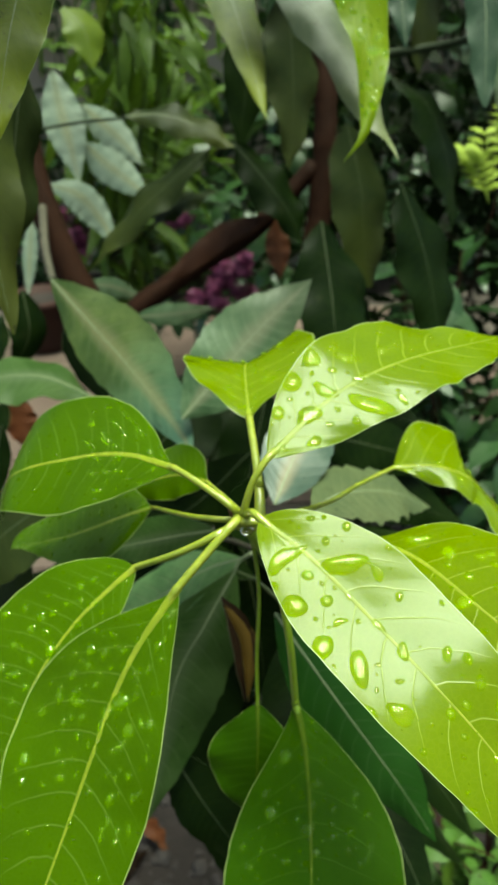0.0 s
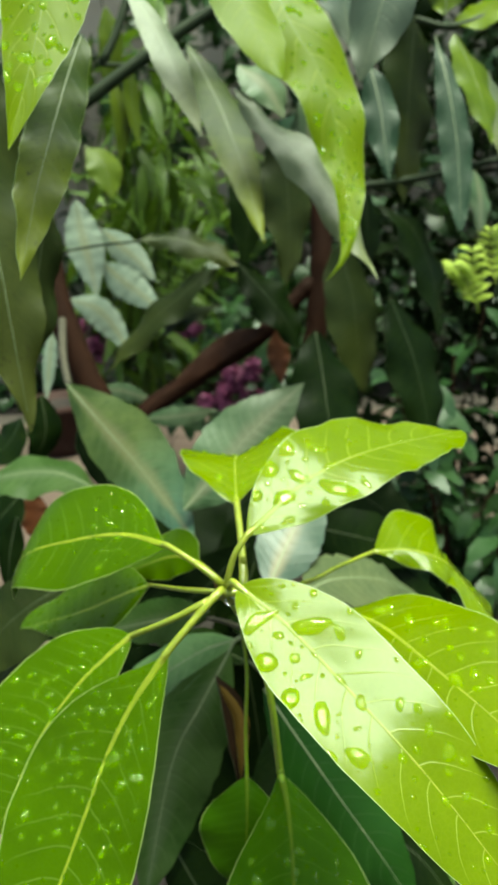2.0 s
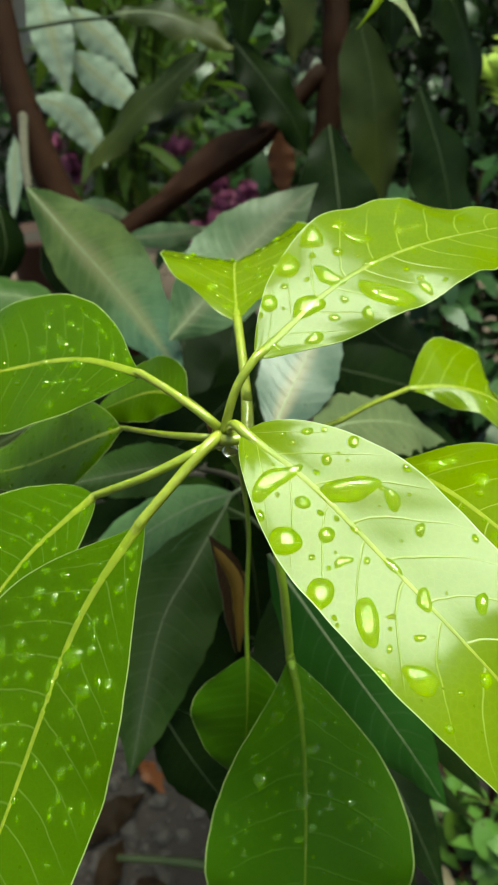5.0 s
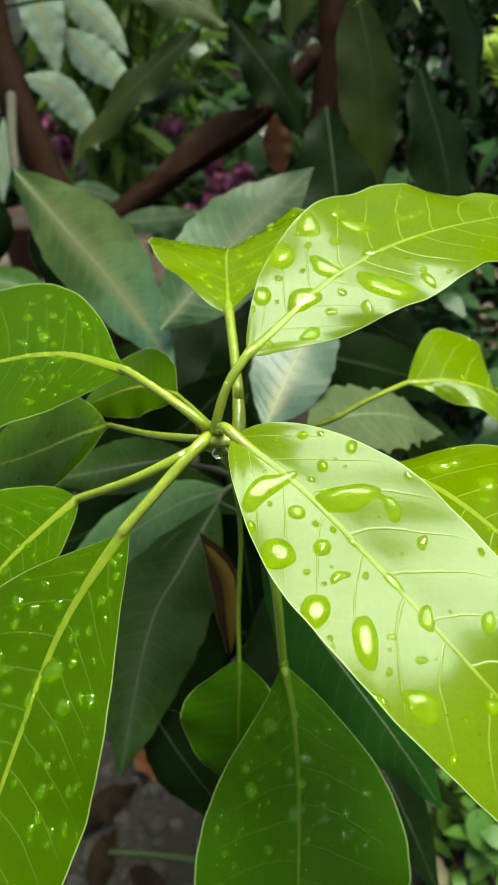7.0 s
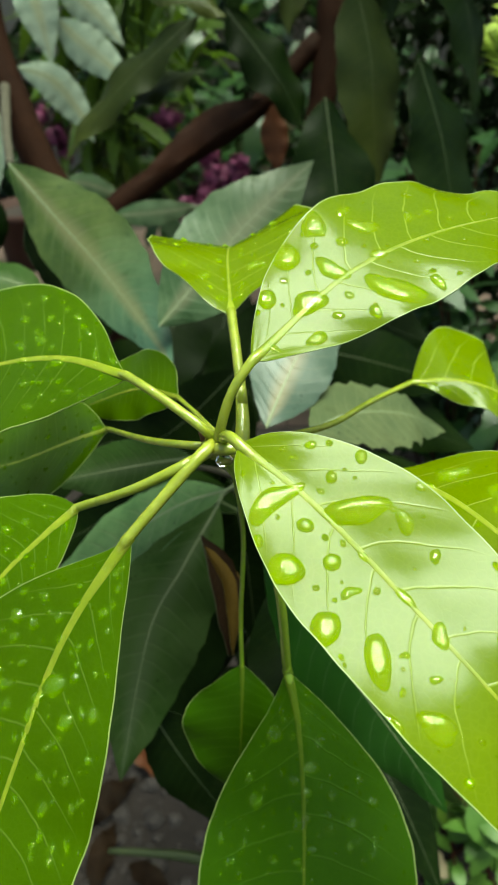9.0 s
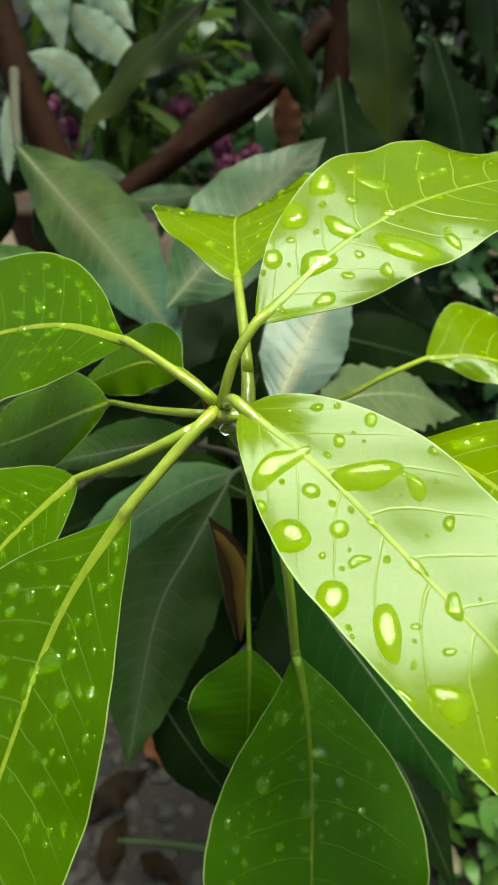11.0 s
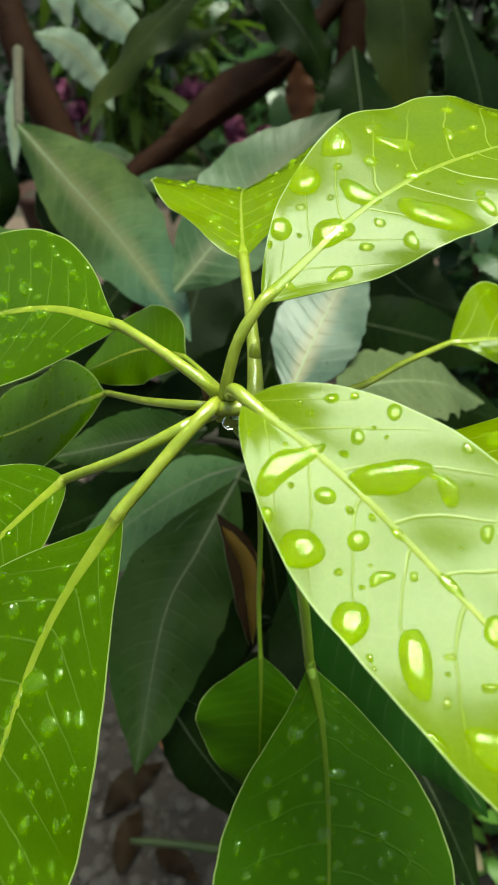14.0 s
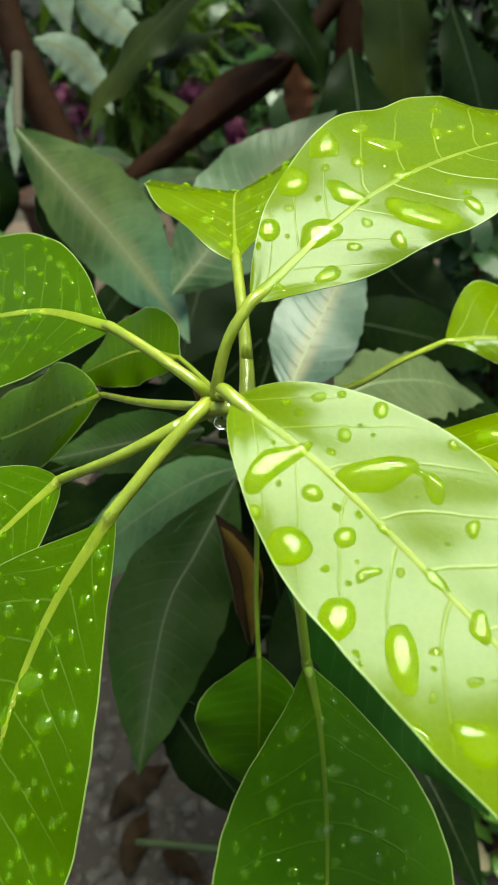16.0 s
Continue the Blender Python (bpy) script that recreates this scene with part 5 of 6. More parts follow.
for place, spread, count, seed in (((-0.5516, 2.0062, 0.8192), 0.05, 9, 1), ((-0.1421, 1.9874, 0.6714), 0.07, 16, 2), ((-0.2614, 1.9819, 0.8376), 0.025, 3, 3), ((-0.1963, 1.9451, 0.6527), 0.035, 5, 4)):
    q = random.Random(seed)
    x, y, z = place
    plant = empty("flowering_plant", (x, y + 0.1, -0.006), "pink blossom cluster on a thin stem", "flower", "pink flowers by the wall")
    attach(tube([(x, y + 0.1, -0.006), (x + 0.02, y + 0.06, z * 0.5), (x, y, z)], 0.004, 0.002, "stem", TWIG, 6, 10), plant)
    for _ in range(count):
        ob = new("blossom", blossom)
        ob.parent = plant
        ob.matrix_parent_inverse = Matrix.Translation(-plant.location)
        ob.matrix_basis = leaf_pose((x + q.uniform(-1, 1) * spread, y + q.uniform(-1, 1) * spread, z + q.uniform(-1, 1) * spread), q.uniform(0, 6), q.uniform(0, 6), 0, q.uniform(0.7, 1.1))

# ---- fern ----
fern = empty("fern", (0.3867, 1.4036, 0.8589), "small yellow-green fern with a patch of light put into its colour", "fern")
# bright greens that paint the patch of light onto the fern
FERN_LIT = leaf_material("lit_fern_leaf", (0.30, 0.40, 0.05), (0.42, 0.50, 0.11), (0.25, 0.3, 0.1), 0.45, 0.4, 6, 0.2)
pinna = leaf_template(0.040, 0.019, FERN_LIT)
for a, b, n in (((0.3945, 1.3916, 0.9774), (0.3406, 1.3634, 1.0620), 8), ((0.3962, 1.3881, 0.9667), (0.3810, 1.3946, 1.0823), 5), ((0.4321, 1.4081, 1.0171), (0.4250, 1.4299, 1.1137), 6)):
    a, b = np.array(a), np.array(b)
    line = smooth_line([a, 0.5 * (a + b) + np.array((0, 0.02, 0.01)), b], n + 2)
    attach(tube([tuple(p) for p in line], 0.002, 0.0008, "frond", FERN_LIT, 5, 10), fern)
    for i in range(1, n + 2):
        for side in (-1, 1):
            ob = new("leaf", pinna)
            ob.parent = fern
            ob.matrix_parent_inverse = Matrix.Translation(-fern.location)
            ob.matrix_basis = leaf_pose(tuple(line[i]), -side * (1.25 - 0.05 * i), 0.5, side * 0.3, 1.0 - 0.06 * abs(i - n / 2))

# ---- flower pot ----
def lathe(profile, place, name, mat, sides=32):
    verts, faces = [], []
    for r, z in profile:
        for j in range(sides):
            q = 2 * math.pi * j / sides
            verts.append((place[0] + r * math.cos(q), place[1] + r * math.sin(q), place[2] + z))
    for i in range(len(profile) - 1):
        for j in range(sides):
            k = (j + 1) % sides
            faces.append((i * sides + j, i * sides + k, (i + 1) * sides + k, (i + 1) * sides + j))
    return mesh_object(name, verts, faces, [mat])


px0, py0, pz0 = (-1.1120, 3.2780, 0.0000)
pot = empty("flower_pot", (px0, py0, 0.0), "dark reddish terracotta flower pot on the tiles", "pot")
attach(lathe([(0.0, 0.0), (0.10, 0.0), (0.125, 0.02), (0.150, 0.22), (0.165, 0.225), (0.165, 0.26), (0.148, 0.26), (0.140, 0.22), (0.0, 0.21)], (px0, py0, 0.0), "body", CLAY), pot)
attach(lathe([(0.0, 0.222), (0.141, 0.222)], (px0, py0, 0.002), "soil", SOIL), pot)

# ---- water drops ----
def drop_mesh(blade, u, v, size, aspect=1.0, turn=0.0, height=0.42, seed=0, uneven=0.0, rings=5, sides=18, bend=0.0, round_top=2.5):
    """A drop that clings to the leaf: a dome over its surface, open where it meets the leaf."""
    p, n = blade.at([u, u + 0.004, u], [v, v, v + 0.01])
    du = 0.004 / np.linalg.norm(p[1] - p[0])
    dv = 0.01 / max(np.linalg.norm(p[2] - p[0]), 1e-5)
    q = random.Random(seed)
    a1, a2, a3 = (q.uniform(0, 6.28) for _ in range(3))
    uu, vv, hh, faces = [], [], [], []
    for i in range(rings + 1):
        f = 1 - i / rings
        rad = math.sin(f * math.pi / 2)
        hgt = 1 - rad ** round_top
        for j in range(sides if i < rings else 1):
            g = 2 * math.pi * j / sides
            k = 1 + uneven * (0.5 * math.sin(2 * g + a1) + 0.4 * math.sin(3 * g + a2) + 0.16 * math.sin(5 * g + a3))
            x, y = rad * size * k * aspect * math.cos(g), rad * size * k * math.sin(g)
            y += bend * size * aspect * ((rad * math.cos(g)) ** 2 - 0.35)
            x, y = x * math.cos(turn) - y * math.sin(turn), x * math.sin(turn) + y * math.cos(turn)
            uu.append(u + x * du), vv.append(v + y * dv), hh.append(0.00016 + hgt * size * height * (1 + 0.5 * uneven * math.sin(g + a2) * rad))
    place, nor = blade.at(np.clip(uu, 0.01, 0.99), np.clip(vv, -0.985, 0.985))
    # the drop sags down the slope of the leaf
    down = np.array((0.0, 0.0, -1.0)) + nor * nor[:, 2:3]
    lift = np.array(hh)[:, None]
    verts = list(place + nor * lift + down * lift * q.uniform(0.25, 0.7))
    for i in range(rings - 1):
        for j in range(sides):
            k = (j + 1) % sides
            faces.append((i * sides + j, i * sides + k, (i + 1) * sides + k, (i + 1) * sides + j))
    last = (rings - 1) * sides
    faces += [(last + j, last + (j + 1) % sides, rings * sides) for j in range(sides)]
    # faces look away from the leaf
    a, b, c = (verts[k] for k in faces[-1])
    if np.cross(b - a, c - a) @ nor[-1] < 0:
        faces = [f[::-1] for f in faces]
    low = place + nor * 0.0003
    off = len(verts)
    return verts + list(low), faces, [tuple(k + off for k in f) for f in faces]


def big_drops(blade, drops, text, wet=WET_YOUNG, dome=0.40, flat_top=3.8):
    """Drops large enough to tell apart: place on the blade, half width in mm, length to width, turn, unevenness, bend."""
    for i, (u, v, size, aspect, turn, uneven, bend) in enumerate(drops):
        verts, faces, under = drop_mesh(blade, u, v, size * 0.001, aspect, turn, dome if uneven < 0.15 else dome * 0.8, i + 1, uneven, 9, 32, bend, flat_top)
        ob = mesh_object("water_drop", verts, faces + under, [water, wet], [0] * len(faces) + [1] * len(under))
        ob.visible_shadow = False
        tagged(ob, text, "water drop", "drops on the leaves")


def fine_drops(blade, rows, wet=WET_FRESH_LIT, label="fine clear droplets scattered over a green leaf", mist=0, lo=0.0003, hi=0.001, seed=1, span=(0.05, 0.95), stretch=1.5, dome=(0.5, 0.75)):
    """Droplets in one mesh: rows of place on the blade and radius in mm, and a mist of smaller ones between them."""
    q = random.Random(seed)
    spots = [(u, v, r * 0.001) for u, v, r in rows]
    for _ in range(mist):
        tries = [(q.uniform(*span), q.uniform(-0.92, 0.92)) for _ in range(6)]
        near = lambda p: min([(p[0] - s[0]) ** 2 + 0.2 * (p[1] - s[1]) ** 2 for s in spots] or [1.0])
        spots.append((*max(tries, key=near), lo + (hi - lo) * q.random() ** 2))
    verts, faces, slots = [], [], []
    for i, (u, v, size) in enumerate(spots):
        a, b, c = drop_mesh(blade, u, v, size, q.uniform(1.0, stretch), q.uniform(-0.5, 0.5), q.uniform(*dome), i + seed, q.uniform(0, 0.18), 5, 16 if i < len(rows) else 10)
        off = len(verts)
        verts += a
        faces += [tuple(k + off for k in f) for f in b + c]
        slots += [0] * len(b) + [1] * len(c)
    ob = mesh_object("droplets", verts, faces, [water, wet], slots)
    ob.visible_shadow = False
    tagged(ob, label, "droplets", kind="stuff")


hub_drop = blob("water_drop", (0.0007, 0.2641, 1.0577), (0.0030, 0.0026, 0.0020), water, 3, 0.1)
hub_drop.visible_shadow = False
tagged(hub_drop, "clear drop hanging under the joint of the stalks", "water drop", "drops on the leaves")
big_drops(big_blade, [
    (0.207, -0.801, 4.05, 1.36, -2.4, 0.08, 0),
    (0.177, -0.284, 1.94, 1.35, -2.58, 0.05, 0),
    (0.249, -0.323, 2.33, 1.09, -1.96, 0.03, 0),
    (0.151, 0.423, 1.57, 1.26, 2.29, 0.06, 0),
    (0.161, 0.881, 1.53, 1.66, 2.25, 0.05, 0),
    (0.092, 0.751, 1.48, 1.09, 2.44, 0.1, 0),
    (0.112, 0.891, 0.89, 1.42, 2.43, 0, 0),
    (0.062, 0.493, 1.03, 1.12, 2.15, 0, 0),
    (0.085, 0.403, 0.93, 1.15, 2.69, 0, 0),
    (0.279, 0.532, 2, 1.98, 2.74, 0.15, 0.25),
    (0.216, 0.284, 4.3, 1.95, -1.98, 0.3, 0.15),
    (0.112, -0.423, 3.29, 2.73, -1.65, 0.22, 0.3),
    (0.141, -0.94, 1.51, 1.17, -2.72, 0.05, 0),
    (0.302, -0.403, 1.46, 1.83, -1.98, 0.35, 0.3),
], "large clear water drop on a glossy yellow-green leaf", WET_YOUNG)
big_drops(big_blade, [
    (0.328, -0.174, 0.95, 1.18, 2.09, 0, 0),
    (0.262, -0.642, 0.82, 1.23, -2.19, 0, 0),
    (0.348, 0.512, 1.62, 1.22, 2.1, 0.2, 0),
    (0.275, -0.015, 1.06, 1.48, -3.03, 0.2, 0),
    (0.318, -0.851, 3.78, 1.27, 2.26, 0.09, 0),
    (0.407, -0.662, 3.05, 2.51, 2.52, 0.12, -0.08),
    (0.426, -0.423, 0.9, 1.38, -2.12, 0.2, 0),
    (0.462, -0.701, 0.84, 1.32, 2.19, 0.2, 0),
    (0.485, -0.99, 1.52, 2.27, -2.93, 0.25, 0.3),
    (0.525, -0.672, 3.48, 1.45, -2.58, 0.3, 0),
    (0.439, -0.005, 2.19, 1.51, 2.79, 0.25, 0),
    (0.256, 0.93, 1.09, 1.35, -3.11, 0.2, 0),
    (0.479, -0.353, 1.07, 1.46, -2.12, 0.2, 0),
    (0.364, 0.005, 1.36, 2.37, -3.13, 0.15, 0),
], "large clear water drop on a glossy yellow-green leaf", WET_YOUNG)
big_drops(big_blade, [
    (0.652, 0.532, 3.07, 1.18, 2.01, 0.12, 0),
    (0.59, 0.512, 1.88, 1.52, 2.21, 0.1, 0),
    (0.502, 0.433, 1.87, 1.54, 2.25, 0.15, 0),
    (0.741, 0.323, 1.73, 1.15, -1.68, 0.1, 0),
    (0.751, -0.98, 1.66, 1.31, -2.21, 0.1, 0),
], "clear water drop near the tip of a glossy yellow-green leaf", WET_BRIGHT)
big_drops(second_blade, [
    (0.282, 0.363, 2.92, 1.37, 2.6, 0.1, 0),
    (0.443, -0.104, 2.93, 1.39, -2.26, 0.15, 0),
    (0.57, 0.055, 3.22, 1.22, 2.91, 0.2, 0),
    (0.59, 0.274, 2.05, 1.72, 2.4, 0.1, 0),
], "clear water drop on a yellow-green leaf with bold veins", WET_BRIGHT)
big_drops(upper_blade, [
    (0.226, -0.851, 5.42, 1.07, -2.34, 0.04, 0),
    (0.121, -0.771, 2.85, 1.45, -2.7, 0.05, 0),
    (0.177, -0.035, 4.61, 1.26, -2.86, 0.22, 0),
    (0.125, 0.701, 2.25, 1.71, 2.94, 0.15, 0),
    (0.049, 0.214, 1.2, 2.4, -1.62, 0.2, 0),
    (0.318, -0.811, 4.4, 1.2, -1.69, 0.28, 0),
    (0.407, -0.443, 3.26, 1.88, -2.4, 0.2, 0.2),
    (0.272, -0.184, 3.72, 1.51, -1.85, 0.32, 0),
    (0.348, 0.592, 4.94, 2, -2.08, 0.25, 0.25),
    (0.253, 0.294, 1.36, 1.26, -1.16, 0.2, 0),
    (0.2, 0.483, 1.49, 1.24, -2.19, 0.2, 0.3),
    (0.266, 0.741, 1.89, 1.55, 2.28, 0.3, 0),
    (0.446, 0.771, 2.02, 1.65, -1.58, 0.2, 0),
    (0.397, -0.731, 1.98, 1.74, 2.96, 0.2, 0),
], "large clear water drop on a bright leaf with a wavy tip", WET_YOUNG)
big_drops(upper_blade, [
    (0.338, -0.403, 1.93, 1.13, -2.47, 0.08, 0),
    (0.384, -0.015, 2.06, 1.64, -2.99, 0.15, 0),
    (0.18, -0.642, 1.09, 1.49, -2.4, 0.03, 0),
    (0.525, -0.353, 1.8, 1.72, 2.1, 0.15, 0),
], "large clear water drop on a bright leaf with a wavy tip", WET_YOUNG)
big_drops(left_blade, [
    (0.256, 0.134, 3.52, 1.33, 2.21, 0.08, 0),
    (0.295, 0.423, 2.72, 1.29, 2.37, 0.06, 0),
    (0.285, -0.005, 1.92, 1.35, 2.2, 0.1, 0),
    (0.315, -0.015, 2.54, 1.18, 0.03, 0.12, 0),
    (0.115, 0.493, 1.38, 1.6, 2.26, 0.05, 0),
    (0.164, -0.214, 1.57, 1.44, 0.28, 0.1, 0),
    (0.194, -0.443, 1.43, 1.88, 0.84, 0.1, 0),
    (0.325, 0.801, 1.39, 1.23, 2.69, 0.05, 0),
    (0.167, 0.453, 1.36, 1.5, 0.29, 0.1, 0),
    (0.266, 0.761, 1.23, 1.53, -0.27, 0.1, 0),
    (0.39, 0.303, 1.6, 1.25, 0.03, 0.15, 0),
    (0.436, 0.443, 2.02, 1.59, -0.19, 0.1, 0),
    (0.41, 0.741, 1.63, 1.27, 0.27, 0.2, 0),
    (0.226, 0.373, 1.7, 1.12, 2.76, 0.1, 0),
], "clear water drop beside the pale rib of a green leaf", WET_FRESH_LIT, 0.8, 2.3)
big_drops(left_blade, [
    (0.072, 0.672, 1.18, 1.48, 2.41, 0.1, 0),
    (0.046, 0.532, 0.95, 2.02, 2.22, 0.1, 0),
    (0.475, 0.502, 1.43, 1.58, 0.39, 0.15, 0),
    (0.469, 0.801, 1.34, 1.96, 0.43, 0.2, 0),
    (0.151, -0.612, 1.37, 1.8, 1.67, 0.2, 0),
], "clear water drop beside the pale rib of a green leaf", WET_FRESH_LIT, 0.8, 2.3)
big_drops(left_blade, [
    (0.305, -0.632, 2, 2.21, 0.43, 0.1, 0),
    (0.298, -0.393, 2.42, 1.89, 1.74, 0.2, 0),
    (0.197, -0.662, 2.29, 1.37, 0.91, 0.1, 0),
    (0.19, -0.433, 1.73, 1.47, 0.82, 0.1, 0),
    (0.443, -0.741, 2.26, 1.28, 0.55, 0.1, 0),
    (0.443, -0.264, 1.67, 1.28, 1.87, 0.05, 0),
], "clear water drop beside the pale rib of a green leaf", WET_FRESH_LIT, 0.8, 2.3)
big_drops(lower_blade, [
    (0.472, -0.035, 3.14, 1.24, 0.75, 0.1, 0),
    (0.623, -0.274, 1.9, 1.54, 1.91, 0.1, 0),
    (0.551, -0.194, 1.71, 1.35, 0.95, 0.1, 0),
    (0.616, -0.841, 1.48, 1.61, 0.82, 0, 0),
    (0.22, -0.443, 2.13, 1.04, 1.79, 0.1, 0),
], "clear water drop on a half hidden green leaf", WET_FRESH_LIT, 0.8, 2.3)
big_drops(round_blade, [
    (0.295, -0.264, 2.63, 1.51, 2.48, 0.1, 0),
    (0.213, 0.075, 1.72, 1.97, 2.87, 0.1, 0),
    (0.19, -0.682, 1.32, 1.99, -2.9, 0.1, 0),
    (0.226, -0.751, 1.45, 1.31, 2.87, 0.1, 0),
    (0.351, -0.184, 1.82, 1.9, 2.65, 0.1, 0),
    (0.246, 0.393, 1.22, 1.89, 2.66, 0.2, 0),
    (0.302, 0.104, 1.22, 2.44, 2.88, 0.1, 0),
    (0.148, 0.642, 1.24, 2.43, 2.88, 0.15, 0),
    (0.102, 0.841, 0.93, 2.66, 2.83, 0.1, 0),
    (0.062, -0.672, 1.2, 2.2, -2.68, 0.1, 0),
    (0.295, -0.572, 1.73, 1.44, -3.13, 0.1, 0),
    (0.266, 0.741, 1.45, 2.43, 2.8, 0.1, 0),
], "small clear water drop on a rounded green leaf", WET_FRESH_LIT, 0.8, 2.3)
big_drops(hanging_blade, [
    (0.138, -0.552, 3.64, 1.28, 0.78, 0.05, 0),
    (0.239, -0.721, 2.07, 1.47, 0.4, 0.1, 0),
    (0.285, -0.562, 3.58, 1.07, 0.74, 0.08, 0),
    (0.21, 0.124, 2.53, 1.55, -1.68, 0.1, 0),
    (0.272, 0.313, 2.09, 1.14, 2.62, 0.05, 0),
    (0.295, 0.741, 2.23, 1.3, 2.15, 0.05, 0),
    (0.328, 0.463, 2.34, 1.27, -1.37, 0.1, 0),
    (0.334, 0.244, 1.76, 1.73, -1.57, 0.1, 0),
    (0.321, -0.045, 3.17, 1.16, -0.49, 0.15, 0),
    (0.259, 0.045, 2.04, 1.13, -1.86, 0.1, 0),
    (0.249, 0.682, 1.88, 1.32, 2.45, 0.1, 0),
    (0.371, 0.065, 1.7, 1.32, -1.56, 0.1, 0),
    (0.4, -0.294, 1.88, 1.34, 1.9, 0.05, 0),
    (0.426, -0.711, 1.84, 1.3, 1.65, 0.05, 0),
], "clear water drop on a hanging dark green leaf", WET_MID_LIT, 0.75, 2.3)
big_drops(hanging_blade, [
    (0.397, -0.065, 1.48, 1.6, 1.84, 0.1, 0),
], "clear water drop on a hanging dark green leaf", WET_MID_LIT, 0.75, 2.3)
big_drops(far_blade, [
    (0.195, -0.41, 2.2, 2.2, -2.61, 0.2, 0.0),
    (0.27, 0.35, 2.0, 1.9, 2.61, 0.25, 0.2),
    (0.075, -0.37, 1.3, 1.8, -2.54, 0.1, 0.0),
    (0.135, 0.27, 1.4, 1.7, -0.43, 0.1, 0.0),
], "clear water drop on an arching yellow-green leaf", WET_BRIGHT)
fine_drops(big_blade, [
    (0.135, -0.512, 0.79), (0.154, 0.184, 0.86), (0.213, -0.194, 0.83), (0.239, -0.085, 0.77), (0.157, 0.612, 0.53), (0.177, 0.592, 0.54), (0.292, 0.711, 0.57), (0.341, 0.274, 0.49),
    (0.367, -0.92, 0.68), (0.38, -0.95, 0.5), (0.439, -0.532, 0.56), (0.043, -0.701, 0.83),
], WET_YOUNG, label="fine clear droplets on a glossy yellow-green leaf", mist=24, seed=21)
fine_drops(big_blade, [
    (0.538, 0.602, 1.72), (0.6, 0.144, 1.64), (0.59, -0.124, 1.81), (0.685, 0.652, 1.57), (0.78, 0.532, 1.2), (0.82, 0.333, 1.7), (0.718, -0.035, 1.54), (0.679, 0.323, 1.55),
    (0.6, 0.93, 1.61), (0.744, 0.831, 1.24),
], WET_BRIGHT, label="fine clear droplets on a glossy yellow-green leaf", mist=30, seed=31, span=(0.5, 0.95), hi=0.0014)
fine_drops(second_blade, [
    (0.164, 0.343, 3.41), (0.18, 0.483, 2.49), (0.357, 0.532, 1.88), (0.371, 0.652, 1.77), (0.472, 0.323, 1.77), (0.518, 0.323, 1.81), (0.456, -0.303, 1.75), (0.521, -0.463, 2),
    (0.407, 0.552, 1.61), (0.636, 0.154, 1.84), (0.554, 0.572, 1.68), (0.639, 0.343, 1.86), (0.466, 0.731, 1.82), (0.387, 0.224, 1.86), (0.521, 0.811, 1.73),
], WET_BRIGHT, label="fine clear droplets on a glossy yellow-green leaf", mist=70, seed=22, hi=0.0014)
fine_drops(upper_blade, [
    (0.23, -0.393, 0.88), (0.135, -0.403, 0.67), (0.085, -0.891, 0.84), (0.285, -0.602, 1.2), (0.289, -0.841, 0.94), (0.321, -0.642, 0.92), (0.577, -0.701, 1.66), (0.551, -0.313, 1.18),
    (0.584, -0.353, 1.4), (0.508, 0.085, 1.11), (0.616, -0.154, 1.14),
], WET_YOUNG, label="fine clear droplets on a glossy yellow-green leaf", mist=30, seed=23, span=(0.35, 0.95), hi=0.0012)
fine_drops(left_blade, [
    (0.321, 0.403, 1.06), (0.197, 0.204, 1.13), (0.203, 0.672, 1.08), (0.194, 0.831, 0.9), (0.272, 0.622, 1.15), (0.262, 0.572, 0.72), (0.135, 0.692, 1.09), (0.371, 0.473, 1.18),
    (0.387, 0.841, 0.95), (0.407, 0.871, 0.68), (0.492, 0.463, 1.25), (0.482, 0.672, 1.22), (0.469, 0.94, 0.9), (0.164, -0.881, 1.4), (0.167, -0.383, 0.9), (0.207, -0.224, 0.8),
    (0.226, -0.313, 0.91), (0.338, 0.403, 0.81), (0.302, 0.781, 0.68), (0.348, 0.741, 0.79), (0.344, 0.821, 0.7), (0.348, 0.274, 1.16), (0.351, 0.005, 1.47), (0.128, -0.881, 0.78),
    (0.115, -0.652, 0.63), (0.302, 0.204, 0.82), (0.285, 0.164, 0.63), (0.508, 0.493, 1.44), (0.502, 0.692, 1.21),
], WET_FRESH_LIT, mist=120, seed=24, hi=0.0014)
fine_drops(left_blade, [
    (0.282, -0.463, 2.09), (0.226, -0.512, 1.91), (0.256, -0.622, 1.84), (0.253, -0.284, 1.56), (0.482, -0.711, 1.56), (0.466, -0.811, 1), (0.416, -0.294, 1.12), (0.348, -0.741, 2.32),
    (0.321, -0.254, 2.01), (0.348, -0.453, 1.43), (0.361, -0.085, 1.38), (0.357, -0.234, 1.14), (0.469, -0.443, 1.1), (0.403, -0.403, 1.3), (0.39, 0.433, 1.37), (0.374, 0.602, 1.58),
    (0.334, 0.343, 1.28), (0.269, 0.602, 1.37), (0.259, 0.751, 1.9), (0.443, 0.124, 1.34), (0.397, 0.801, 1.18),
], WET_FRESH_LIT)
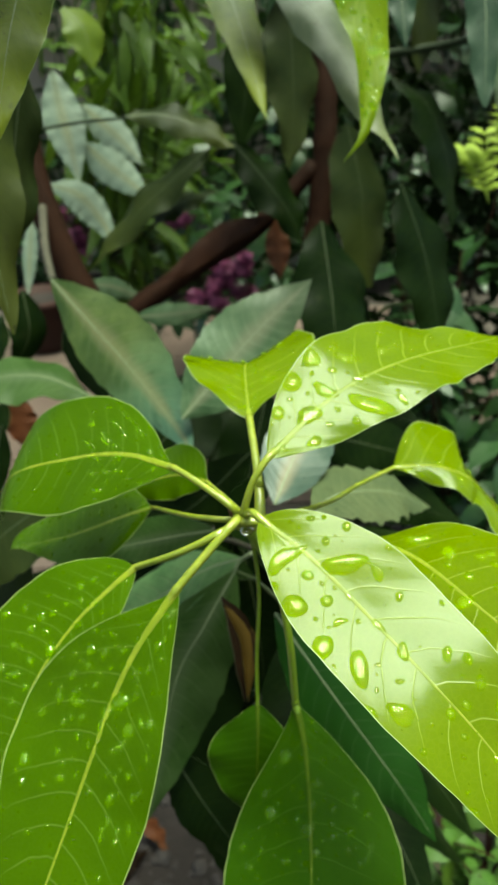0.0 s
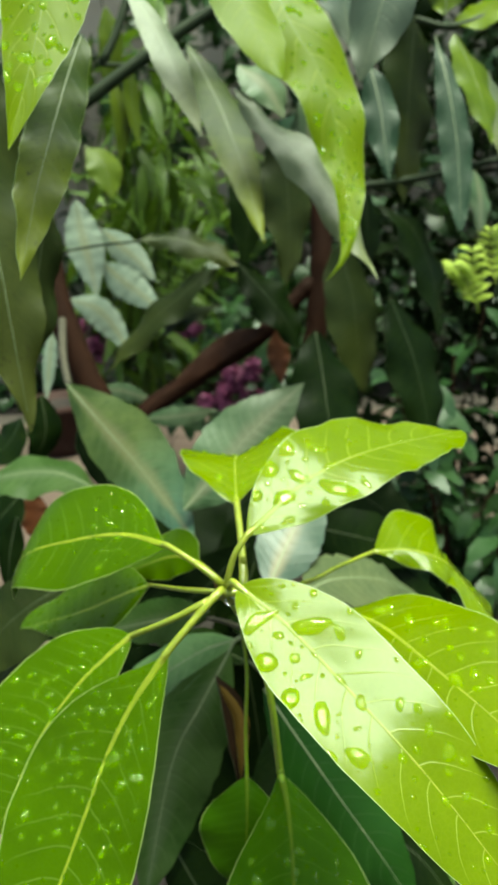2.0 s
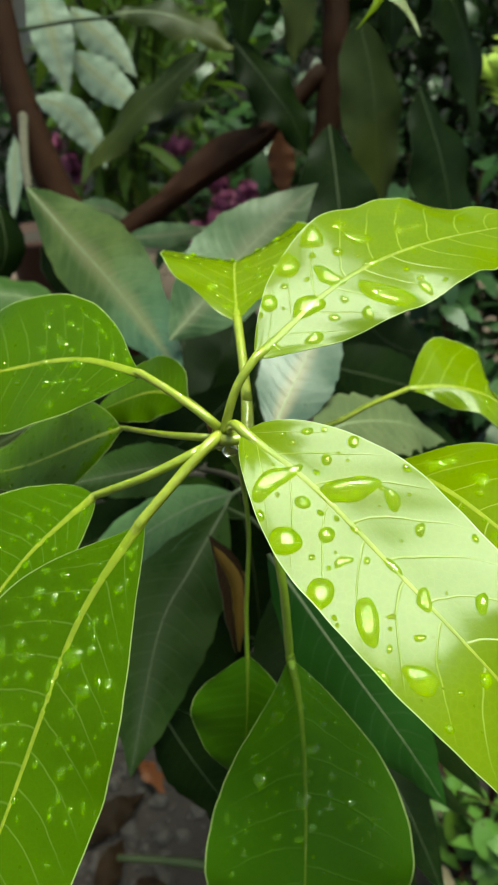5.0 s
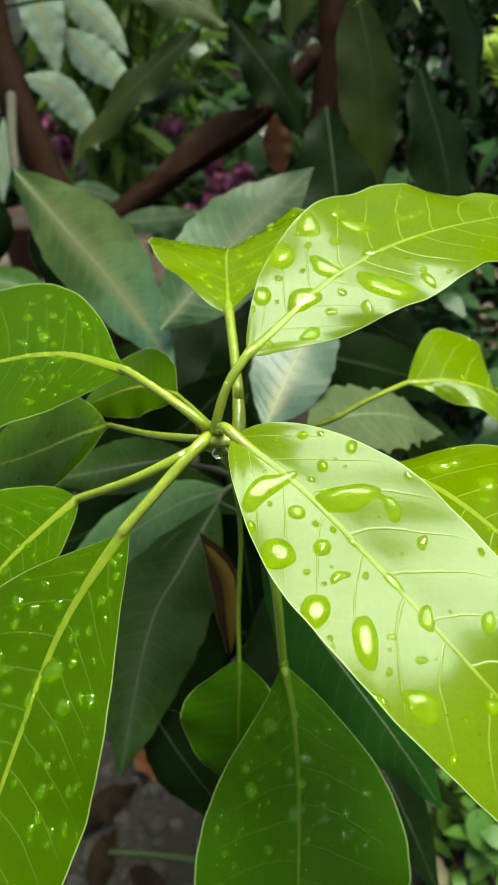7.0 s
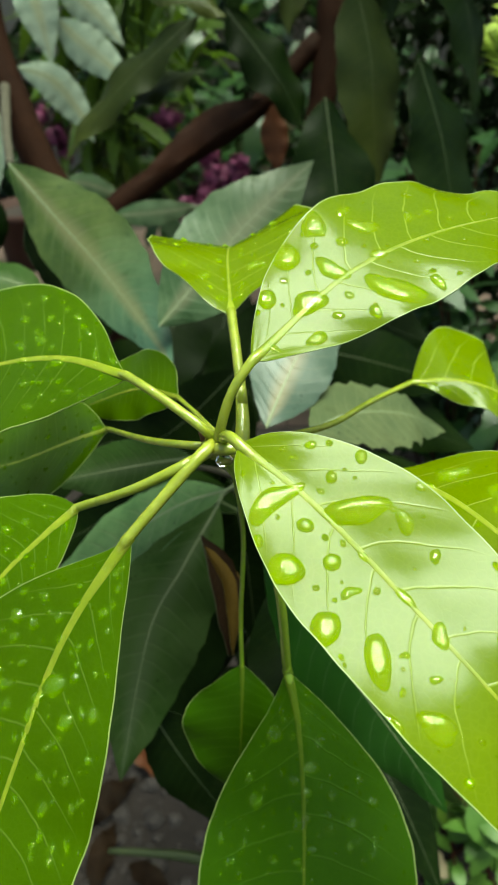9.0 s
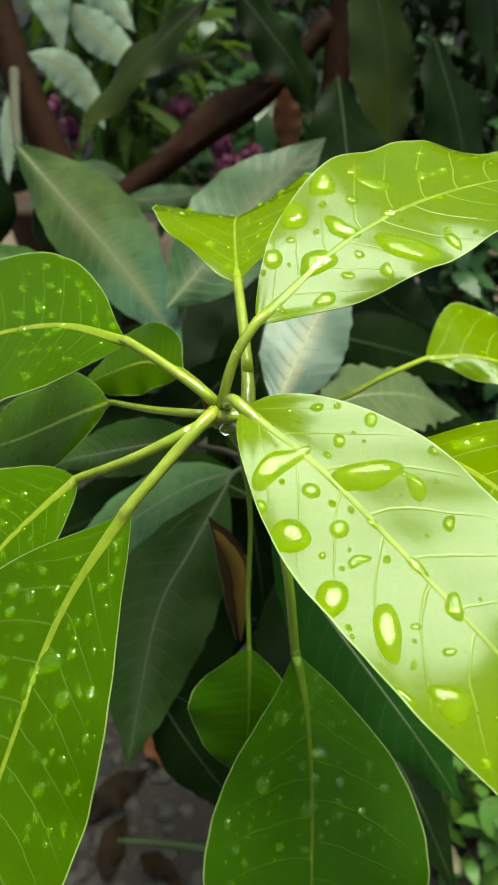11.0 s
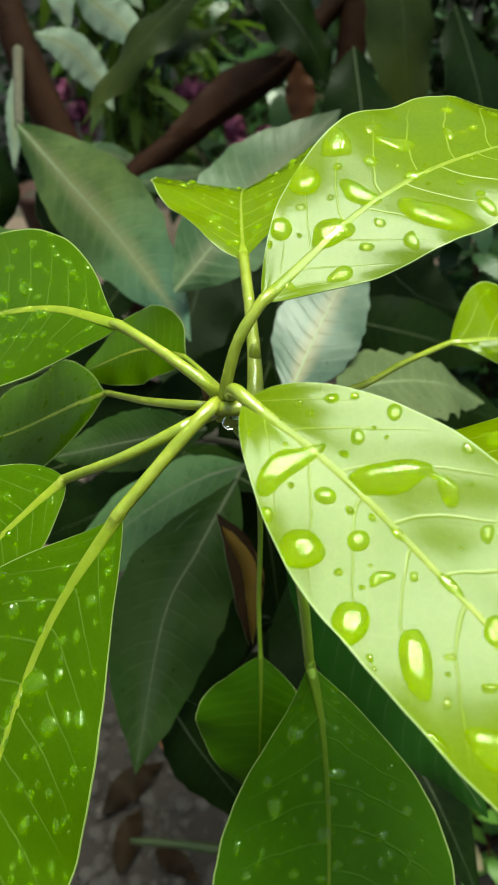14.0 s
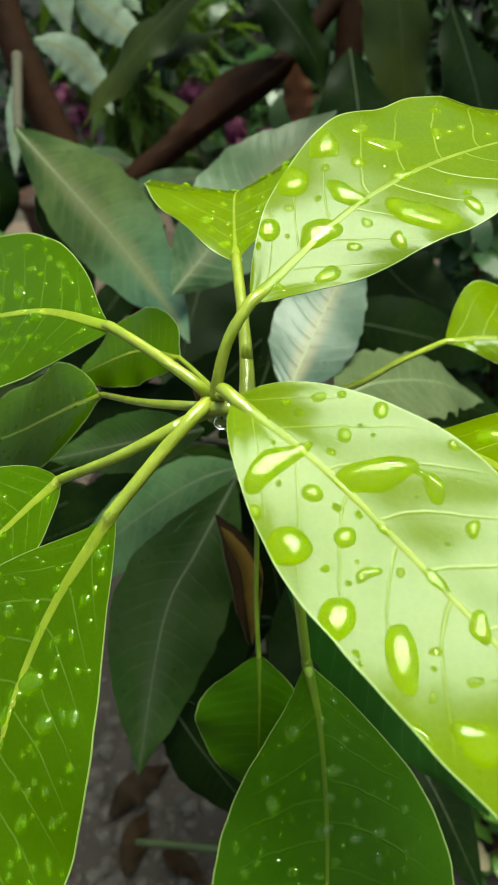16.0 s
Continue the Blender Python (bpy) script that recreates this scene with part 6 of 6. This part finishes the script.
fine_drops(lower_blade, [
    (0.466, -0.443, 1.93), (0.433, -0.254, 1.76), (0.407, -0.453, 1.95), (0.364, -0.373, 1.94), (0.426, -0.721, 1.66), (0.485, -0.871, 1.87), (0.636, -0.483, 1.7), (0.643, -0.075, 1.63),
    (0.718, -0.602, 1.88), (0.715, -0.423, 1.7), (0.715, -0.164, 1.7), (0.761, -0.423, 1.42), (0.256, -0.204, 1.44), (0.161, -0.413, 1.79), (0.325, 0.104, 1.62), (0.302, -0.313, 1.3),
    (0.757, -0.672, 1.79), (0.869, -0.831, 1.33), (0.649, -0.612, 1.3), (0.544, -0.493, 1.83),
], WET_FRESH_LIT, mist=90, seed=25, hi=0.0013)
fine_drops(round_blade, [
    (0.167, -0.652, 1.16), (0.262, -0.761, 1.42), (0.308, -0.97, 1.32), (0.249, -0.164, 1.54), (0.21, 0.393, 1.27), (0.184, 0.413, 1.24), (0.2, -0.015, 1.33), (0.069, 0.9, 1.15),
    (0.144, 0.831, 0.66), (0.187, 0.761, 0.99), (0.233, 0.602, 1.03), (0.023, -0.403, 0.84), (0.092, -0.861, 0.95), (0.167, -0.94, 1.08), (0.374, -0.522, 2.04), (0.302, 0.383, 1.63),
    (0.272, 0.383, 1.1), (0.259, -0.015, 1.15), (0.098, 0.015, 0.65), (0.321, -0.363, 1.26), (0.338, -0.821, 1.9), (0.331, 0.015, 1.99), (0.233, 0.154, 0.98), (0.262, 0.91, 0.67),
    (0.38, -0.721, 1.52),
], WET_FRESH_LIT, mist=100, seed=26, hi=0.0014)
fine_drops(hanging_blade, [
    (0.22, -0.274, 1.6), (0.233, 0.343, 1.2), (0.157, 0.413, 1.71), (0.157, 0.662, 1.28), (0.312, 0.035, 1.38), (0.371, 0.413, 1.79), (0.361, 0.652, 1.56), (0.374, 0.642, 1.08),
    (0.39, 0.602, 1.37), (0.38, -0.831, 1.95), (0.377, -0.592, 1.51), (0.4, -0.612, 1.26), (0.256, -0.483, 1.27), (0.305, -0.343, 1.16), (0.295, -0.174, 1.01), (0.338, -0.433, 1.14),
    (0.351, -0.582, 1.07), (0.315, -0.433, 0.81), (0.108, -0.403, 1.3), (0.164, -0.721, 1.12), (0.236, -0.114, 2.12), (0.249, 0.214, 1.21), (0.272, 0.622, 1.31), (0.259, 0.502, 1.04),
    (0.308, 0.254, 1.7), (0.449, -0.602, 1.84), (0.387, -0.433, 1), (0.371, -0.124, 0.95), (0.456, -0.781, 0.94), (0.393, -0.711, 0.82), (0.338, -0.97, 0.94), (0.344, 0.134, 1.15),
    (0.341, 0.791, 0.92),
], WET_MID_LIT, mist=200, seed=30, lo=0.0004, hi=0.0015, span=(0.05, 0.85))
fine_drops(hanging_blade, [
    (0.38, 0.9, 0.68), (0.216, 0.741, 0.88), (0.115, 0.682, 0.92),
], WET_MID_LIT)
fine_drops(under_blade, [], WET_FRESH_LIT, mist=80, lo=0.0005, hi=0.0018, seed=27)
fine_drops(far_blade, [], WET_BRIGHT, mist=60, lo=0.0006, hi=0.0020, seed=28, span=(0.08, 0.6))
fine_drops(side_blade, [], WET_BRIGHT, mist=60, lo=0.0006, hi=0.0018, seed=29)
fine_drops(hung[0], [], WET_THIN, "clear drops running down a hanging leaf", 80, 0.0009, 0.0027, 41, (0.2, 0.85), 1.9, (0.55, 0.8))
fine_drops(hung[5], [], WET_THIN, "clear drops running down a long hanging leaf", 110, 0.0012, 0.0036, 42, (0.15, 0.9), 1.9, (0.5, 0.7))

# drops along the stalks
q = random.Random(91)
verts, faces = [], []
for blade in (big_blade, upper_blade, round_blade, under_blade, far_blade, side_blade, left_blade, lower_blade, hanging_blade):
    points, r = blade.stalk
    line = smooth_line(points, 60)
    tan = unit(np.gradient(line, axis=0))
    for _ in range(6):
        k = q.randint(10, 50)
        out = unit(np.array((q.uniform(-0.7, 0.7), -0.5 + q.uniform(-0.3, 0.3), 0.8)))
        out = unit(out - (out @ tan[k]) * tan[k])
        side = np.cross(out, tan[k])
        rad = r * (0.92 + 0.08 * (k / 62) ** 5) * (1 + 0.65 * (1 - k / 62) ** 4)
        size = rad * q.uniform(0.22, 0.5)
        off = len(verts)
        for a in range(5):
            for b in range(8):
                lat, lon = 0.02 + 1.6 * a / 4, 6.2832 * b / 8
                verts.append(line[k] + out * (rad * (0.96 - 0.5 * (size / rad) ** 2) + 0.55 * size * math.cos(lat)) + (tan[k] * 1.9 * math.cos(lon) + side * math.sin(lon)) * size * math.sin(lat))
        faces += [(off + a * 8 + b, off + (a + 1) * 8 + b, off + (a + 1) * 8 + (b + 1) % 8, off + a * 8 + (b + 1) % 8) for a in range(4) for b in range(8)]
stalk_drops = mesh_object("droplets", verts, faces, [water])
stalk_drops.visible_shadow = False
tagged(stalk_drops, "small clear droplets beaded along the green stalks", "droplets", kind="stuff")

# ---- floor tiles ----
tile_me = None
for i in range(11):
    for j in range(16):
        if tile_me is None:
            tile_me = box("tile", (-0.1485, -0.1485, -0.012), (0.1485, 0.1485, 0.0), TILE, 0.003).data
            bpy.data.objects.remove(bpy.data.objects["tile"])
        x, y = -2.25 + 0.303 * i, -1.0 + 0.303 * j
        if x > -0.7 and y < 1.9:
            continue
        ob = new("tile", tile_me)
        ob.parent = paving if x < -0.7 else far_paving
        ob.location = (x, y, 0.0)
